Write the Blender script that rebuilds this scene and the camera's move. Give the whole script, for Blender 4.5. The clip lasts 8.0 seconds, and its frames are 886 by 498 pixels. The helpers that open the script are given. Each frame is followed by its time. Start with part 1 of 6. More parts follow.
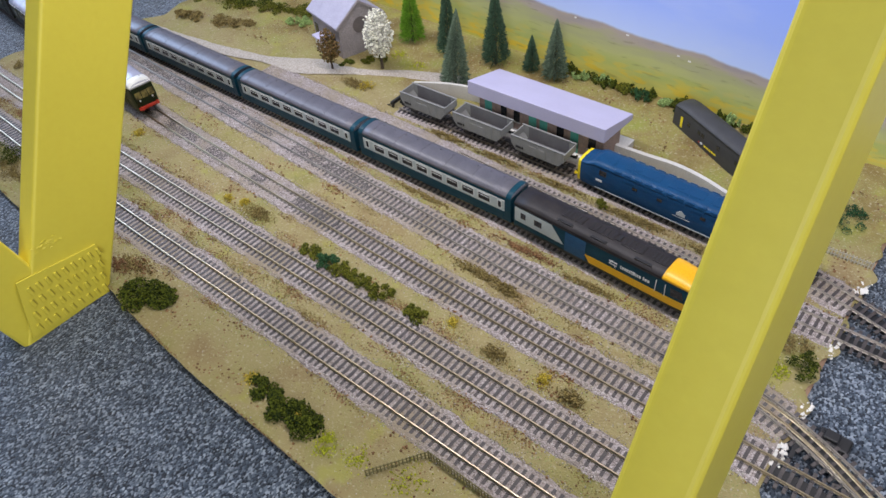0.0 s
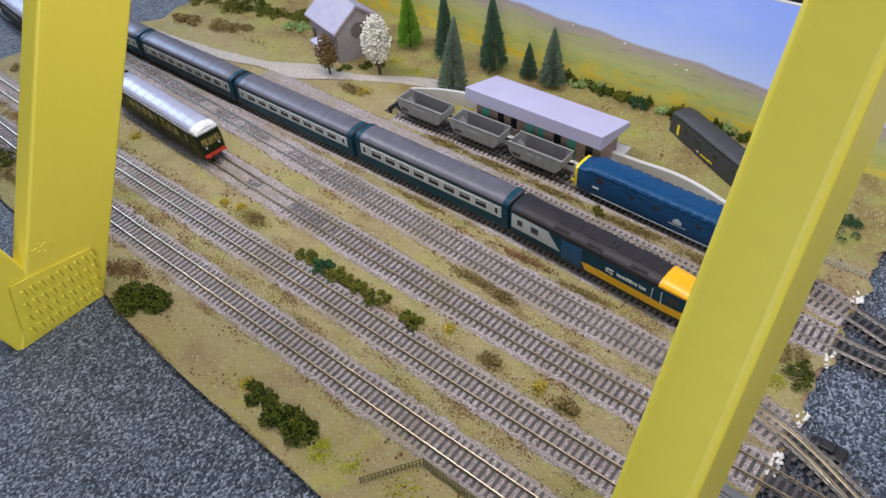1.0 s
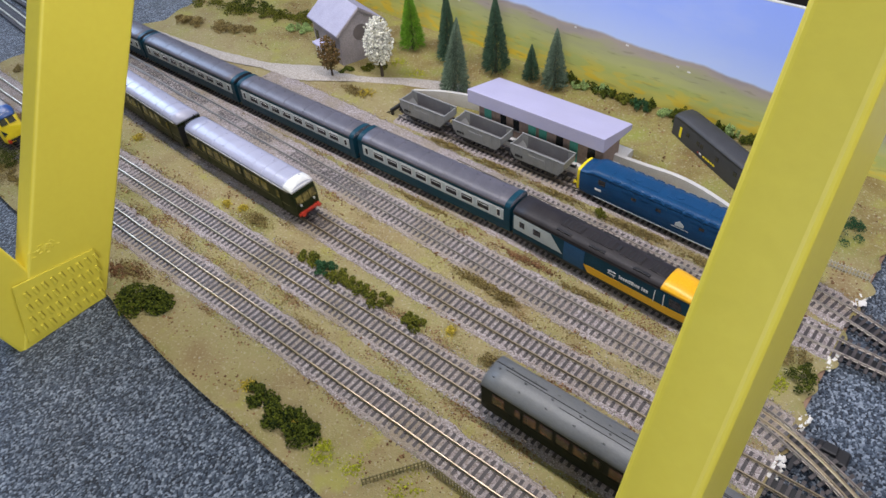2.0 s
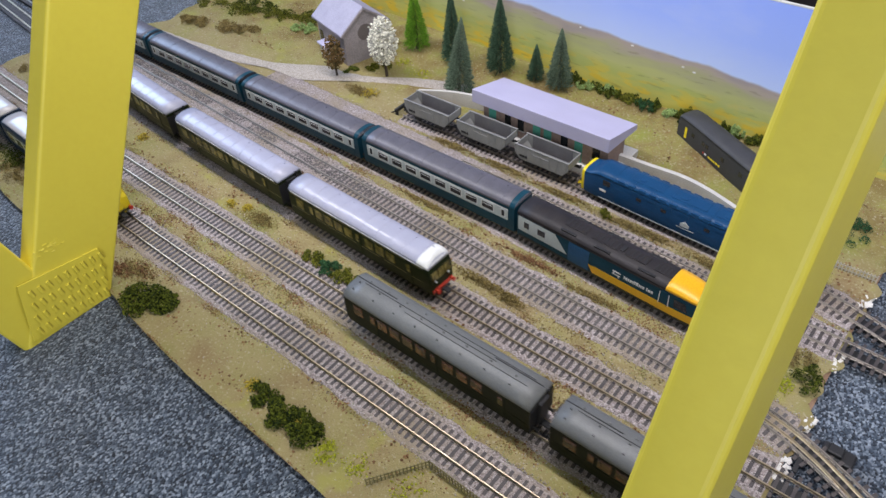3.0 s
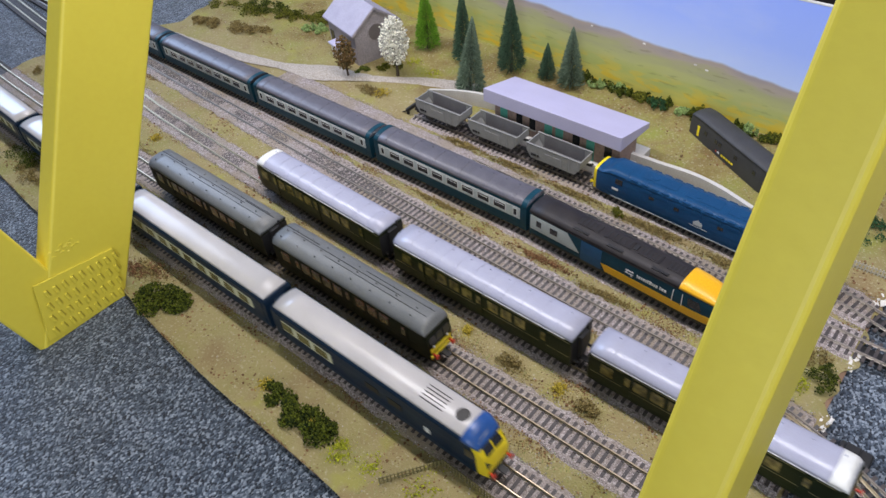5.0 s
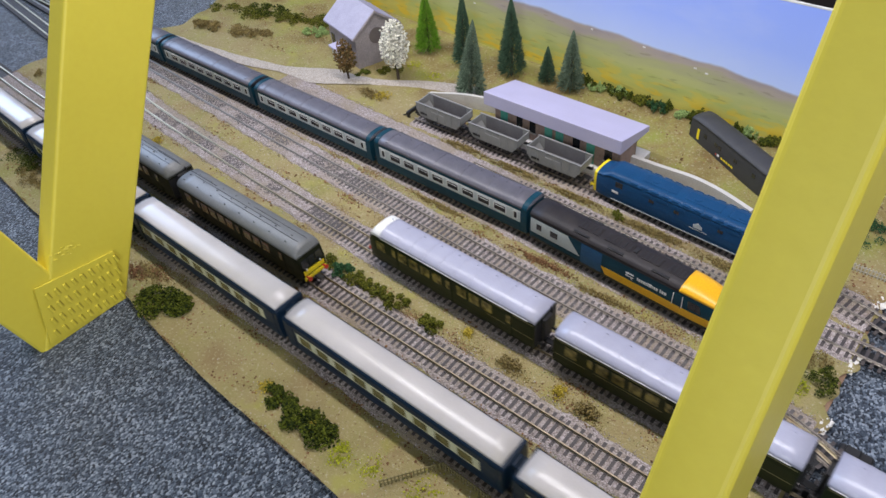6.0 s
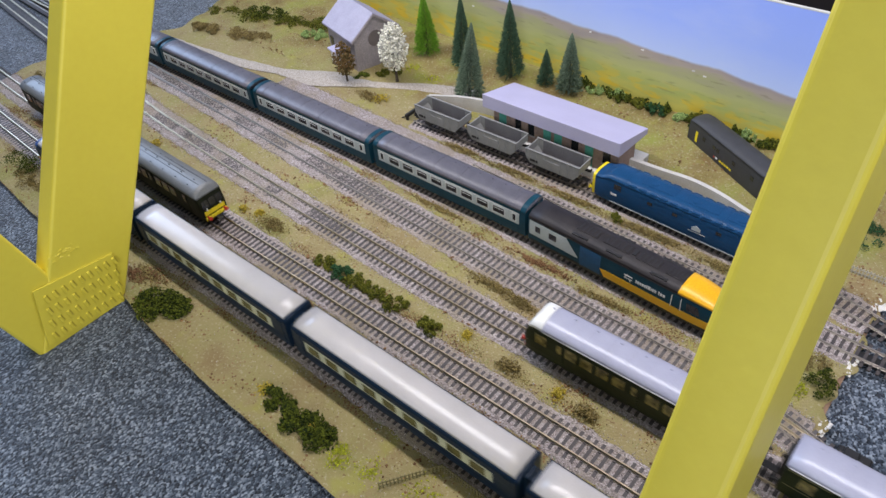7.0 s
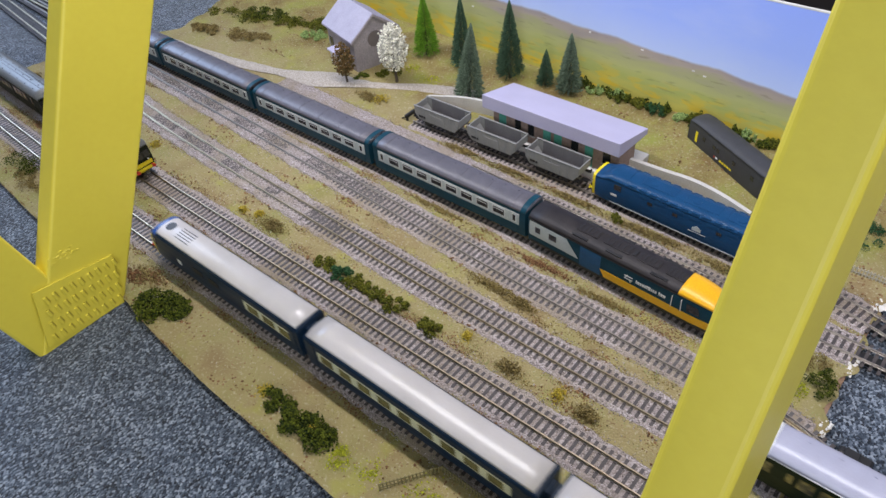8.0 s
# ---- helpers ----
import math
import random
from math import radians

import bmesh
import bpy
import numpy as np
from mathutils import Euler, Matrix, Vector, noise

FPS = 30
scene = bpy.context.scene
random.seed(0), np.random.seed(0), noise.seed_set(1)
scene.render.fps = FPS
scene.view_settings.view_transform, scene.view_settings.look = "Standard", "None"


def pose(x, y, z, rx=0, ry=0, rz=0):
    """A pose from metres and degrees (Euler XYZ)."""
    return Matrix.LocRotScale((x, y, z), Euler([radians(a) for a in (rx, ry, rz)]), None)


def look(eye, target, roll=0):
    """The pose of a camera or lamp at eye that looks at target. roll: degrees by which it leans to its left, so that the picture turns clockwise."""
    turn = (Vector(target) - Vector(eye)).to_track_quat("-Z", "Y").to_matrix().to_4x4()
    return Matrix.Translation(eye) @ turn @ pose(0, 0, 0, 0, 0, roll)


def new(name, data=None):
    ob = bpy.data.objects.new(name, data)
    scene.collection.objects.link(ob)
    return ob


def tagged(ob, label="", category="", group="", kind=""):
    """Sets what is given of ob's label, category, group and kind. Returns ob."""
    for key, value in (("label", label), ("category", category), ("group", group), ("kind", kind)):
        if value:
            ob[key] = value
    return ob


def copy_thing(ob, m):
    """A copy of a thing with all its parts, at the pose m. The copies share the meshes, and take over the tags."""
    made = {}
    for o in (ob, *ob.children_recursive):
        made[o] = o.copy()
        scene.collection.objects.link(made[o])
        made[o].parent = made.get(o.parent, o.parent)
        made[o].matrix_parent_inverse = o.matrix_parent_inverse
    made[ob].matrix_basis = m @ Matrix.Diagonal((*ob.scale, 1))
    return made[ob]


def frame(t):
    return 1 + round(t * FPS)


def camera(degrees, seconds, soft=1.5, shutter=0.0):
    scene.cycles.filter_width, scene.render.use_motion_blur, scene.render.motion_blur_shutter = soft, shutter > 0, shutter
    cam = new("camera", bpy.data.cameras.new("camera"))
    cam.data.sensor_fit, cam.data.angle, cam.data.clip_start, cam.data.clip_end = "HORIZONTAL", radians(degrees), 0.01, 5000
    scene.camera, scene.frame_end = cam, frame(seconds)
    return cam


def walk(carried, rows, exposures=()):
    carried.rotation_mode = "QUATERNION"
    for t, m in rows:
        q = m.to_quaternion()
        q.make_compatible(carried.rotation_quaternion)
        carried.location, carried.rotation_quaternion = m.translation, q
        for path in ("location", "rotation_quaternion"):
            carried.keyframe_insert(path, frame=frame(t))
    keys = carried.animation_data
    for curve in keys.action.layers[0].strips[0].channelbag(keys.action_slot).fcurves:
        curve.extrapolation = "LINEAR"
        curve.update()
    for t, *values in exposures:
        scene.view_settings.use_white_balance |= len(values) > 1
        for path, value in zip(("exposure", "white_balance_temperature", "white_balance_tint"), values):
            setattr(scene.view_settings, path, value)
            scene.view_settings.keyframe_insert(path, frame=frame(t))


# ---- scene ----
# ---- camera ----
cam = camera(64.26, 8.0, soft=1.5, shutter=0.4)
walk(cam, [
    (0, look((0.0014, -0.0002, 0.5338), (-0.4869, 0.5261, -0.1623), -5.50)),
    (0.5, look((0.0002, -0.0007, 0.5337), (-0.4844, 0.5336, -0.1589), -4.77)),
    (1, look((-0.0000, 0.0000, 0.5333), (-0.4868, 0.5350, -0.1572), -4.69)),
    (1.5, look((-0.0002, -0.0000, 0.5339), (-0.4884, 0.5353, -0.1554), -4.72)),
    (3, look((-0.0017, -0.0002, 0.5331), (-0.4950, 0.5315, -0.1553), -4.82)),
    (3.5, look((-0.0020, -0.0010, 0.5320), (-0.4984, 0.5276, -0.1567), -5.22)),
    (4, look((-0.0030, -0.0022, 0.5321), (-0.5024, 0.5235, -0.1566), -5.40)),
    (4.5, look((-0.0036, -0.0024, 0.5324), (-0.5054, 0.5209, -0.1563), -5.59)),
    (6, look((-0.0033, -0.0034, 0.5339), (-0.5084, 0.5219, -0.1510), -5.65)),
    (6.5, look((-0.0044, -0.0050, 0.5338), (-0.5088, 0.5229, -0.1495), -5.51)),
    (7, look((-0.0031, -0.0042, 0.5339), (-0.5081, 0.5246, -0.1482), -5.52)),
    (7.5, look((-0.0033, -0.0038, 0.5342), (-0.5081, 0.5253, -0.1479), -5.58)),
    (8, look((-0.0035, -0.0030, 0.5339), (-0.5089, 0.5255, -0.1482), -5.66)),
], exposures=[(0, -0.26), (8, -0.26)])

# ---- light: a strip lamp over the layout, sky through the west window, an added fill from the south ----
world = bpy.data.worlds.new("world")
scene.world = world
world.use_nodes = True
world.node_tree.nodes["Background"].inputs[0].default_value = (0.55, 0.7, 1.0, 1)
world.node_tree.nodes["Background"].inputs[1].default_value = 0.6


def area_lamp(name, m, sx, sy, watts, colour):
    data = bpy.data.lights.new(name, "AREA")
    data.shape, data.size, data.size_y, data.energy, data.color = "RECTANGLE", sx, sy, watts, colour
    ob = new(name, data)
    ob.matrix_basis = m
    return ob


area_lamp("strip_lamp_light", look((-0.45, 0.45, 0.82), (-0.45, 0.46, 0)), 1.7, 0.05, 15.0, (0.985, 0.95, 1.0))
area_lamp("side_fill_light", look((-3.36, 0.75, 1.55), (-0.8, 0.5, 0.0)), 1.25, 1.05, 60, (0.48, 0.66, 1.0))
# added fill that brightens the near post; no source is known on this side
area_lamp("side_fill_light", look((0.70, -1.46, 0.98), (-0.1, 0.30, 0.25)), 1.2, 1.25, 27, (0.90, 0.94, 1.0))

# ---- materials ----
MATS = {}


def mat(name, a, b=None, rough=0.5, metal=0.0, scale=60.0, fine=900.0, bump=0.0, bscale=600.0, spec=0.5, mix=0.5, fine_mix=0.35, coat=0.0, island=False):
    """Paint or surface of colour a, varied towards b by noise at two scales, with fine relief."""
    if name in MATS:
        return MATS[name]
    b = b or tuple(c * 0.78 for c in a)
    m = bpy.data.materials.new(name)
    m.use_nodes = True
    nt = m.node_tree
    n, l = nt.nodes, nt.links
    bs = n["Principled BSDF"]
    co = n.new("ShaderNodeTexCoord")
    big, small = n.new("ShaderNodeTexNoise"), n.new("ShaderNodeTexNoise")
    big.inputs["Scale"].default_value, small.inputs["Scale"].default_value = scale, fine
    big.inputs["Detail"].default_value = 4
    l.new(co.outputs["Object"], big.inputs["Vector"])
    l.new(co.outputs["Object"], small.inputs["Vector"])
    ramp = n.new("ShaderNodeValToRGB")
    ramp.color_ramp.elements[0].position, ramp.color_ramp.elements[1].position = 0.5 - mix / 2, 0.5 + mix / 2
    ramp.color_ramp.elements[0].color, ramp.color_ramp.elements[1].color = (*b, 1), (*a, 1)
    if island:
        gi, av = n.new("ShaderNodeNewGeometry"), n.new("ShaderNodeMath")
        av.operation = "MULTIPLY_ADD"
        av.inputs[1].default_value = 0.8
        half_noise = n.new("ShaderNodeMath")
        half_noise.operation = "MULTIPLY_ADD"
        half_noise.inputs[1].default_value, half_noise.inputs[2].default_value = 0.6, -0.2
        l.new(big.outputs["Fac"], half_noise.inputs[0])
        l.new(gi.outputs["Random Per Island"], av.inputs[0])
        l.new(half_noise.outputs[0], av.inputs[2])
        l.new(av.outputs[0], ramp.inputs["Fac"])
    else:
        l.new(big.outputs["Fac"], ramp.inputs["Fac"])
    mul = n.new("ShaderNodeMix")
    mul.data_type, mul.blend_type = "RGBA", "OVERLAY"
    mul.inputs[0].default_value = fine_mix
    l.new(ramp.outputs["Color"], mul.inputs[6])
    l.new(small.outputs["Fac"], mul.inputs[7])
    l.new(mul.outputs[2], bs.inputs["Base Color"])
    bs.inputs["Roughness"].default_value, bs.inputs["Metallic"].default_value = rough, metal
    bs.inputs["Specular IOR Level"].default_value = spec
    bs.inputs["Coat Weight"].default_value = coat
    if bump:
        bt, bn = n.new("ShaderNodeTexNoise"), n.new("ShaderNodeBump")
        bt.inputs["Scale"].default_value = bscale
        bt.inputs["Detail"].default_value = 3
        bn.inputs["Strength"].default_value, bn.inputs["Distance"].default_value = bump, 0.6 / bscale
        l.new(co.outputs["Object"], bt.inputs["Vector"])
        l.new(bt.outputs["Fac"], bn.inputs["Height"])
        l.new(bn.outputs["Normal"], bs.inputs["Normal"])
    MATS[name] = m
    return m


def ramp_node(nt, stops, constant=False):
    r = nt.nodes.new("ShaderNodeValToRGB")
    cr = r.color_ramp
    cr.interpolation = "CONSTANT" if constant else "LINEAR"
    while len(cr.elements) < len(stops):
        cr.elements.new(0.5)
    for e, (p, c) in zip(cr.elements, stops):
        e.position, e.color = p, (*c, 1)
    return r


def cell_mat(name, stops, cells, rough, bump, blotch=None, blotch_scale=12.0, warp=0.0):
    """Small stones, tufts or loops: random colour for each cell, with relief, and large blotches."""
    m = bpy.data.materials.new(name)
    m.use_nodes = True
    nt = m.node_tree
    n, l = nt.nodes, nt.links
    bs = n["Principled BSDF"]
    co = n.new("ShaderNodeNewGeometry")
    vec = co.outputs["Position"]
    if warp:
        wn, add = n.new("ShaderNodeTexNoise"), n.new("ShaderNodeVectorMath")
        wn.inputs["Scale"].default_value = cells * 0.8
        sub = n.new("ShaderNodeVectorMath")
        sub.operation = "SCALE"
        sub.inputs["Scale"].default_value = warp / cells
        l.new(vec, wn.inputs["Vector"])
        l.new(wn.outputs["Color"], sub.inputs[0])
        l.new(vec, add.inputs[0])
        l.new(sub.outputs[0], add.inputs[1])
        vec = add.outputs[0]
    vo = n.new("ShaderNodeTexVoronoi")
    vo.inputs["Scale"].default_value = cells
    l.new(vec, vo.inputs["Vector"])
    sep = n.new("ShaderNodeSeparateColor")
    l.new(vo.outputs["Color"], sep.inputs[0])
    r = ramp_node(nt, stops)
    l.new(sep.outputs[0], r.inputs["Fac"])
    out = r.outputs["Color"]
    if blotch:
        nz = n.new("ShaderNodeTexNoise")
        nz.inputs["Scale"].default_value, nz.inputs["Detail"].default_value = blotch_scale, 6
        l.new(co.outputs["Position"], nz.inputs["Vector"])
        r2 = ramp_node(nt, [(0.45, (0, 0, 0)), (0.68, (1, 1, 1))])
        l.new(nz.outputs["Fac"], r2.inputs["Fac"])
        mx = n.new("ShaderNodeMix")
        mx.data_type = "RGBA"
        l.new(r2.outputs["Color"], mx.inputs[0])
        l.new(out, mx.inputs[6])
        mx.inputs[7].default_value = (*blotch, 1)
        out = mx.outputs[2]
    l.new(out, bs.inputs["Base Color"])
    bs.inputs["Roughness"].default_value = rough
    bs.inputs["Specular IOR Level"].default_value = 0.3
    bn = n.new("ShaderNodeBump")
    bn.inputs["Strength"].default_value, bn.inputs["Distance"].default_value = bump, 0.5 / cells
    bn.invert = True
    l.new(vo.outputs["Distance"], bn.inputs["Height"])
    l.new(bn.outputs["Normal"], bs.inputs["Normal"])
    MATS[name] = m
    return m


def ground_mat():
    """Model scenery: sand-coloured flock, pale green fibres, brown patches and dark specks."""
    m = bpy.data.materials.new("scenery_flock")
    m.use_nodes = True
    nt = m.node_tree
    n, l = nt.nodes, nt.links
    bs = n["Principled BSDF"]
    geo = n.new("ShaderNodeNewGeometry")

    def noise_ramp(scale, detail, stops, rough=0.55):
        z = n.new("ShaderNodeTexNoise")
        z.inputs["Scale"].default_value, z.inputs["Detail"].default_value, z.inputs["Roughness"].default_value = scale, detail, rough
        l.new(geo.outputs["Position"], z.inputs["Vector"])
        r = ramp_node(nt, stops)
        l.new(z.outputs["Fac"], r.inputs["Fac"])
        return r.outputs["Color"]

    def over(base, top, mask):
        x = n.new("ShaderNodeMix")
        x.data_type = "RGBA"
        l.new(mask, x.inputs[0])
        l.new(base, x.inputs[6])
        if isinstance(top, tuple):
            x.inputs[7].default_value = (*top, 1)
        else:
            l.new(top, x.inputs[7])
        return x.outputs[2]

    c = noise_ramp(14, 5, [(0.3, (0.265, 0.195, 0.095)), (0.48, (0.315, 0.262, 0.122)), (0.7, (0.255, 0.235, 0.078))])
    # darker turf and earth towards the back of the board
    sp, ad = n.new("ShaderNodeSeparateXYZ"), n.new("ShaderNodeMath")
    l.new(geo.outputs["Position"], sp.inputs[0])
    zn = n.new("ShaderNodeTexNoise")
    zn.inputs["Scale"].default_value, zn.inputs["Detail"].default_value = 9, 5
    l.new(geo.outputs["Position"], zn.inputs["Vector"])
    ad.operation = "MULTIPLY_ADD"
    l.new(zn.outputs["Fac"], ad.inputs[0])
    ad.inputs[1].default_value = 0.16
    l.new(sp.outputs[1], ad.inputs[2])
    back = ramp_node(nt, [(0.68, (0, 0, 0)), (0.76, (1, 1, 1))])
    l.new(ad.outputs[0], back.inputs["Fac"])
    turf = noise_ramp(20, 6, [(0.35, (0.19, 0.135, 0.05)), (0.5, (0.27, 0.22, 0.08)), (0.68, (0.27, 0.275, 0.065))])
    c = over(c, turf, back.outputs["Color"])
    c = over(c, (0.21, 0.14, 0.07), noise_ramp(22, 6, [(0.55, (0, 0, 0)), (0.72, (0.45, 0.45, 0.45))]))
    c = over(c, (0.46, 0.42, 0.28), noise_ramp(330, 4, [(0.56, (0, 0, 0)), (0.70, (0.7, 0.7, 0.7))]))
    c = over(c, (0.33, 0.32, 0.07), noise_ramp(30, 5, [(0.58, (0, 0, 0)), (0.70, (0.6, 0.6, 0.6))]))
    c = over(c, (0.17, 0.10, 0.05), noise_ramp(260, 3, [(0.64, (0, 0, 0)), (0.70, (0.85, 0.85, 0.85))]))
    c = over(c, (0.62, 0.56, 0.44), noise_ramp(700, 2, [(0.69, (0, 0, 0)), (0.75, (0.45, 0.45, 0.45))]))
    l.new(c, bs.inputs["Base Color"])
    bs.inputs["Roughness"].default_value, bs.inputs["Specular IOR Level"].default_value = 0.95, 0.15
    z, bn = n.new("ShaderNodeTexNoise"), n.new("ShaderNodeBump")
    z.inputs["Scale"].default_value, z.inputs["Detail"].default_value = 620, 4
    bn.inputs["Strength"].default_value, bn.inputs["Distance"].default_value = 0.7, 0.0012
    l.new(geo.outputs["Position"], z.inputs["Vector"])
    l.new(z.outputs["Fac"], bn.inputs["Height"])
    l.new(bn.outputs["Normal"], bs.inputs["Normal"])
    return m


def backdrop_mat():
    """Printed landscape sheet: sky paling towards the hills, a distant moor, fields and yellow gorse."""
    m = bpy.data.materials.new("printed_landscape")
    m.use_nodes = True
    nt = m.node_tree
    n, l = nt.nodes, nt.links
    bs = n["Principled BSDF"]
    geo, sep = n.new("ShaderNodeNewGeometry"), n.new("ShaderNodeSeparateXYZ")
    l.new(geo.outputs["Position"], sep.inputs[0])

    def math_node(op, a, b):
        x = n.new("ShaderNodeMath")
        x.operation = op
        for s, v in zip(x.inputs, (a, b)):
            if isinstance(v, (int, float)):
                s.default_value = v
            else:
                l.new(v, s)
        return x.outputs[0]

    def stretched(scale, detail, sx, sz):
        mp, z = n.new("ShaderNodeMapping"), n.new("ShaderNodeTexNoise")
        mp.inputs["Scale"].default_value = (sx, 0.0, sz)
        z.inputs["Scale"].default_value, z.inputs["Detail"].default_value = scale, detail
        l.new(geo.outputs["Position"], mp.inputs["Vector"])
        l.new(mp.outputs[0], z.inputs["Vector"])
        return z.outputs["Fac"]

    # height above the printed skyline, which falls away towards +x
    tilt = math_node("MULTIPLY", math_node("ADD", sep.outputs[0], 0.5), -0.045)
    wob = math_node("MULTIPLY", math_node("SUBTRACT", stretched(9, 4, 1, 0.0), 0.5), 0.02)
    line = math_node("ADD", math_node("ADD", tilt, wob), 0.090)
    frac = math_node("DIVIDE", sep.outputs[2], line)
    frac2 = math_node("ADD", frac, math_node("MULTIPLY", math_node("SUBTRACT", stretched(16, 5, 1, 5), 0.5), 0.45))
    land = ramp_node(nt, [(0.0, (0.50, 0.46, 0.10)), (0.22, (0.58, 0.52, 0.12)), (0.42, (0.42, 0.46, 0.14)), (0.6, (0.46, 0.48, 0.20)),
                          (0.78, (0.40, 0.40, 0.22)), (0.9, (0.42, 0.36, 0.31)), (1.0, (0.36, 0.32, 0.32))])
    l.new(frac2, land.inputs["Fac"])
    # gorse and hedge rows
    rows = ramp_node(nt, [(0.50, (0, 0, 0)), (0.58, (1, 1, 1))])
    l.new(stretched(30, 4, 1, 3.2), rows.inputs["Fac"])
    low = ramp_node(nt, [(0.15, (1, 1, 1)), (0.62, (0, 0, 0))])
    l.new(frac, low.inputs["Fac"])
    mask = math_node("MULTIPLY", rows.outputs["Color"], low.outputs["Color"])
    x1 = n.new("ShaderNodeMix")
    x1.data_type = "RGBA"
    l.new(math_node("MULTIPLY", mask, 0.9), x1.inputs[0])
    l.new(land.outputs["Color"], x1.inputs[6])
    x1.inputs[7].default_value = (0.70, 0.50, 0.04, 1)
    dark = ramp_node(nt, [(0.60, (0, 0, 0)), (0.66, (1, 1, 1))])
    l.new(stretched(40, 6, 0.8, 5.5), dark.inputs["Fac"])
    x2 = n.new("ShaderNodeMix")
    x2.data_type = "RGBA"
    l.new(math_node("MULTIPLY", dark.outputs["Color"], 0.28), x2.inputs[0])
    l.new(x1.outputs[2], x2.inputs[6])
    x2.inputs[7].default_value = (0.10, 0.11, 0.05, 1)
    # sky
    sky = ramp_node(nt, [(0.0, (0.52, 0.64, 0.98)), (0.35, (0.36, 0.49, 0.98)), (1.0, (0.27, 0.39, 0.96))])
    up = math_node("DIVIDE", math_node("SUBTRACT", sep.outputs[2], line), 0.13)
    l.new(up, sky.inputs["Fac"])
    cl = ramp_node(nt, [(0.5, (0, 0, 0)), (0.85, (0.4, 0.4, 0.4))])
    l.new(stretched(7, 5, 1, 2.5), cl.inputs["Fac"])
    x3 = n.new("ShaderNodeMix")
    x3.data_type = "RGBA"
    l.new(cl.outputs["Color"], x3.inputs[0])
    l.new(sky.outputs["Color"], x3.inputs[6])
    x3.inputs[7].default_value = (0.72, 0.78, 0.95, 1)
    x4 = n.new("ShaderNodeMix")
    x4.data_type = "RGBA"
    edge = ramp_node(nt, [(0.49, (0, 0, 0)), (0.51, (1, 1, 1))])
    l.new(math_node("MULTIPLY", frac, 0.5), edge.inputs["Fac"])
    l.new(edge.outputs["Color"], x4.inputs[0])
    l.new(x2.outputs[2], x4.inputs[6])
    l.new(x3.outputs[2], x4.inputs[7])
    l.new(x4.outputs[2], bs.inputs["Base Color"])
    bs.inputs["Roughness"].default_value = 0.42
    return m


GROUND = ground_mat()
BACKDROP = backdrop_mat()
BALLAST = cell_mat("ballast_stone", [(0.0, (0.20, 0.165, 0.15)), (0.4, (0.33, 0.28, 0.265)), (0.8, (0.43, 0.375, 0.36)), (1.0, (0.55, 0.49, 0.475))], 760, 0.9, 0.9,
                   blotch=(0.30, 0.245, 0.175), blotch_scale=16, warp=0.5)
ROADSTONE = cell_mat("fine_gravel", [(0.0, (0.33, 0.29, 0.24)), (0.6, (0.44, 0.39, 0.34)), (1.0, (0.54, 0.49, 0.43))], 800, 0.95, 0.5, warp=0.4)


def carpet_mat():
    """Loop-pile carpet: dark and pale blue-grey loops in close rows, with larger worn clouds."""
    m = bpy.data.materials.new("carpet_loop")
    m.use_nodes = True
    nt = m.node_tree
    n, l = nt.nodes, nt.links
    bs, geo = n["Principled BSDF"], n.new("ShaderNodeNewGeometry")
    mp, wn, sc, ad = n.new("ShaderNodeMapping"), n.new("ShaderNodeTexNoise"), n.new("ShaderNodeVectorMath"), n.new("ShaderNodeVectorMath")
    mp.inputs["Rotation"].default_value = (0, 0, math.radians(24))
    mp.inputs["Scale"].default_value = (1.0, 0.75, 1.0)
    wn.inputs["Scale"].default_value = 260
    sc.operation = "SCALE"
    sc.inputs["Scale"].default_value = 0.0013
    l.new(geo.outputs["Position"], mp.inputs["Vector"])
    l.new(mp.outputs[0], wn.inputs["Vector"])
    l.new(wn.outputs["Color"], sc.inputs[0])
    l.new(mp.outputs[0], ad.inputs[0])
    l.new(sc.outputs[0], ad.inputs[1])
    vo = n.new("ShaderNodeTexVoronoi")
    vo.inputs["Scale"].default_value, vo.inputs["Randomness"].default_value = 580, 0.7
    l.new(ad.outputs[0], vo.inputs["Vector"])
    sep = n.new("ShaderNodeSeparateColor")
    l.new(vo.outputs["Color"], sep.inputs[0])
    loops = ramp_node(nt, [(0.0, (0.005, 0.008, 0.014)), (0.35, (0.028, 0.041, 0.062)), (0.7, (0.095, 0.120, 0.155)), (1.0, (0.28, 0.32, 0.37))])
    l.new(sep.outputs[0], loops.inputs["Fac"])
    cloud, cr, mx = n.new("ShaderNodeTexNoise"), ramp_node(nt, [(0.35, (0.30, 0.30, 0.30)), (0.65, (0.62, 0.62, 0.62))]), n.new("ShaderNodeMix")
    cloud.inputs["Scale"].default_value, cloud.inputs["Detail"].default_value = 45, 5
    l.new(geo.outputs["Position"], cloud.inputs["Vector"])
    l.new(cloud.outputs["Fac"], cr.inputs["Fac"])
    mx.data_type, mx.blend_type = "RGBA", "OVERLAY"
    mx.inputs[0].default_value = 0.5
    l.new(loops.outputs["Color"], mx.inputs[6])
    l.new(cr.outputs["Color"], mx.inputs[7])
    l.new(mx.outputs[2], bs.inputs["Base Color"])
    bs.inputs["Roughness"].default_value, bs.inputs["Specular IOR Level"].default_value = 0.95, 0.3
    bn = n.new("ShaderNodeBump")
    bn.inputs["Strength"].default_value, bn.inputs["Distance"].default_value = 0.9, 0.0009
    bn.invert = True
    l.new(vo.outputs["Distance"], bn.inputs["Height"])
    l.new(bn.outputs["Normal"], bs.inputs["Normal"])
    return m


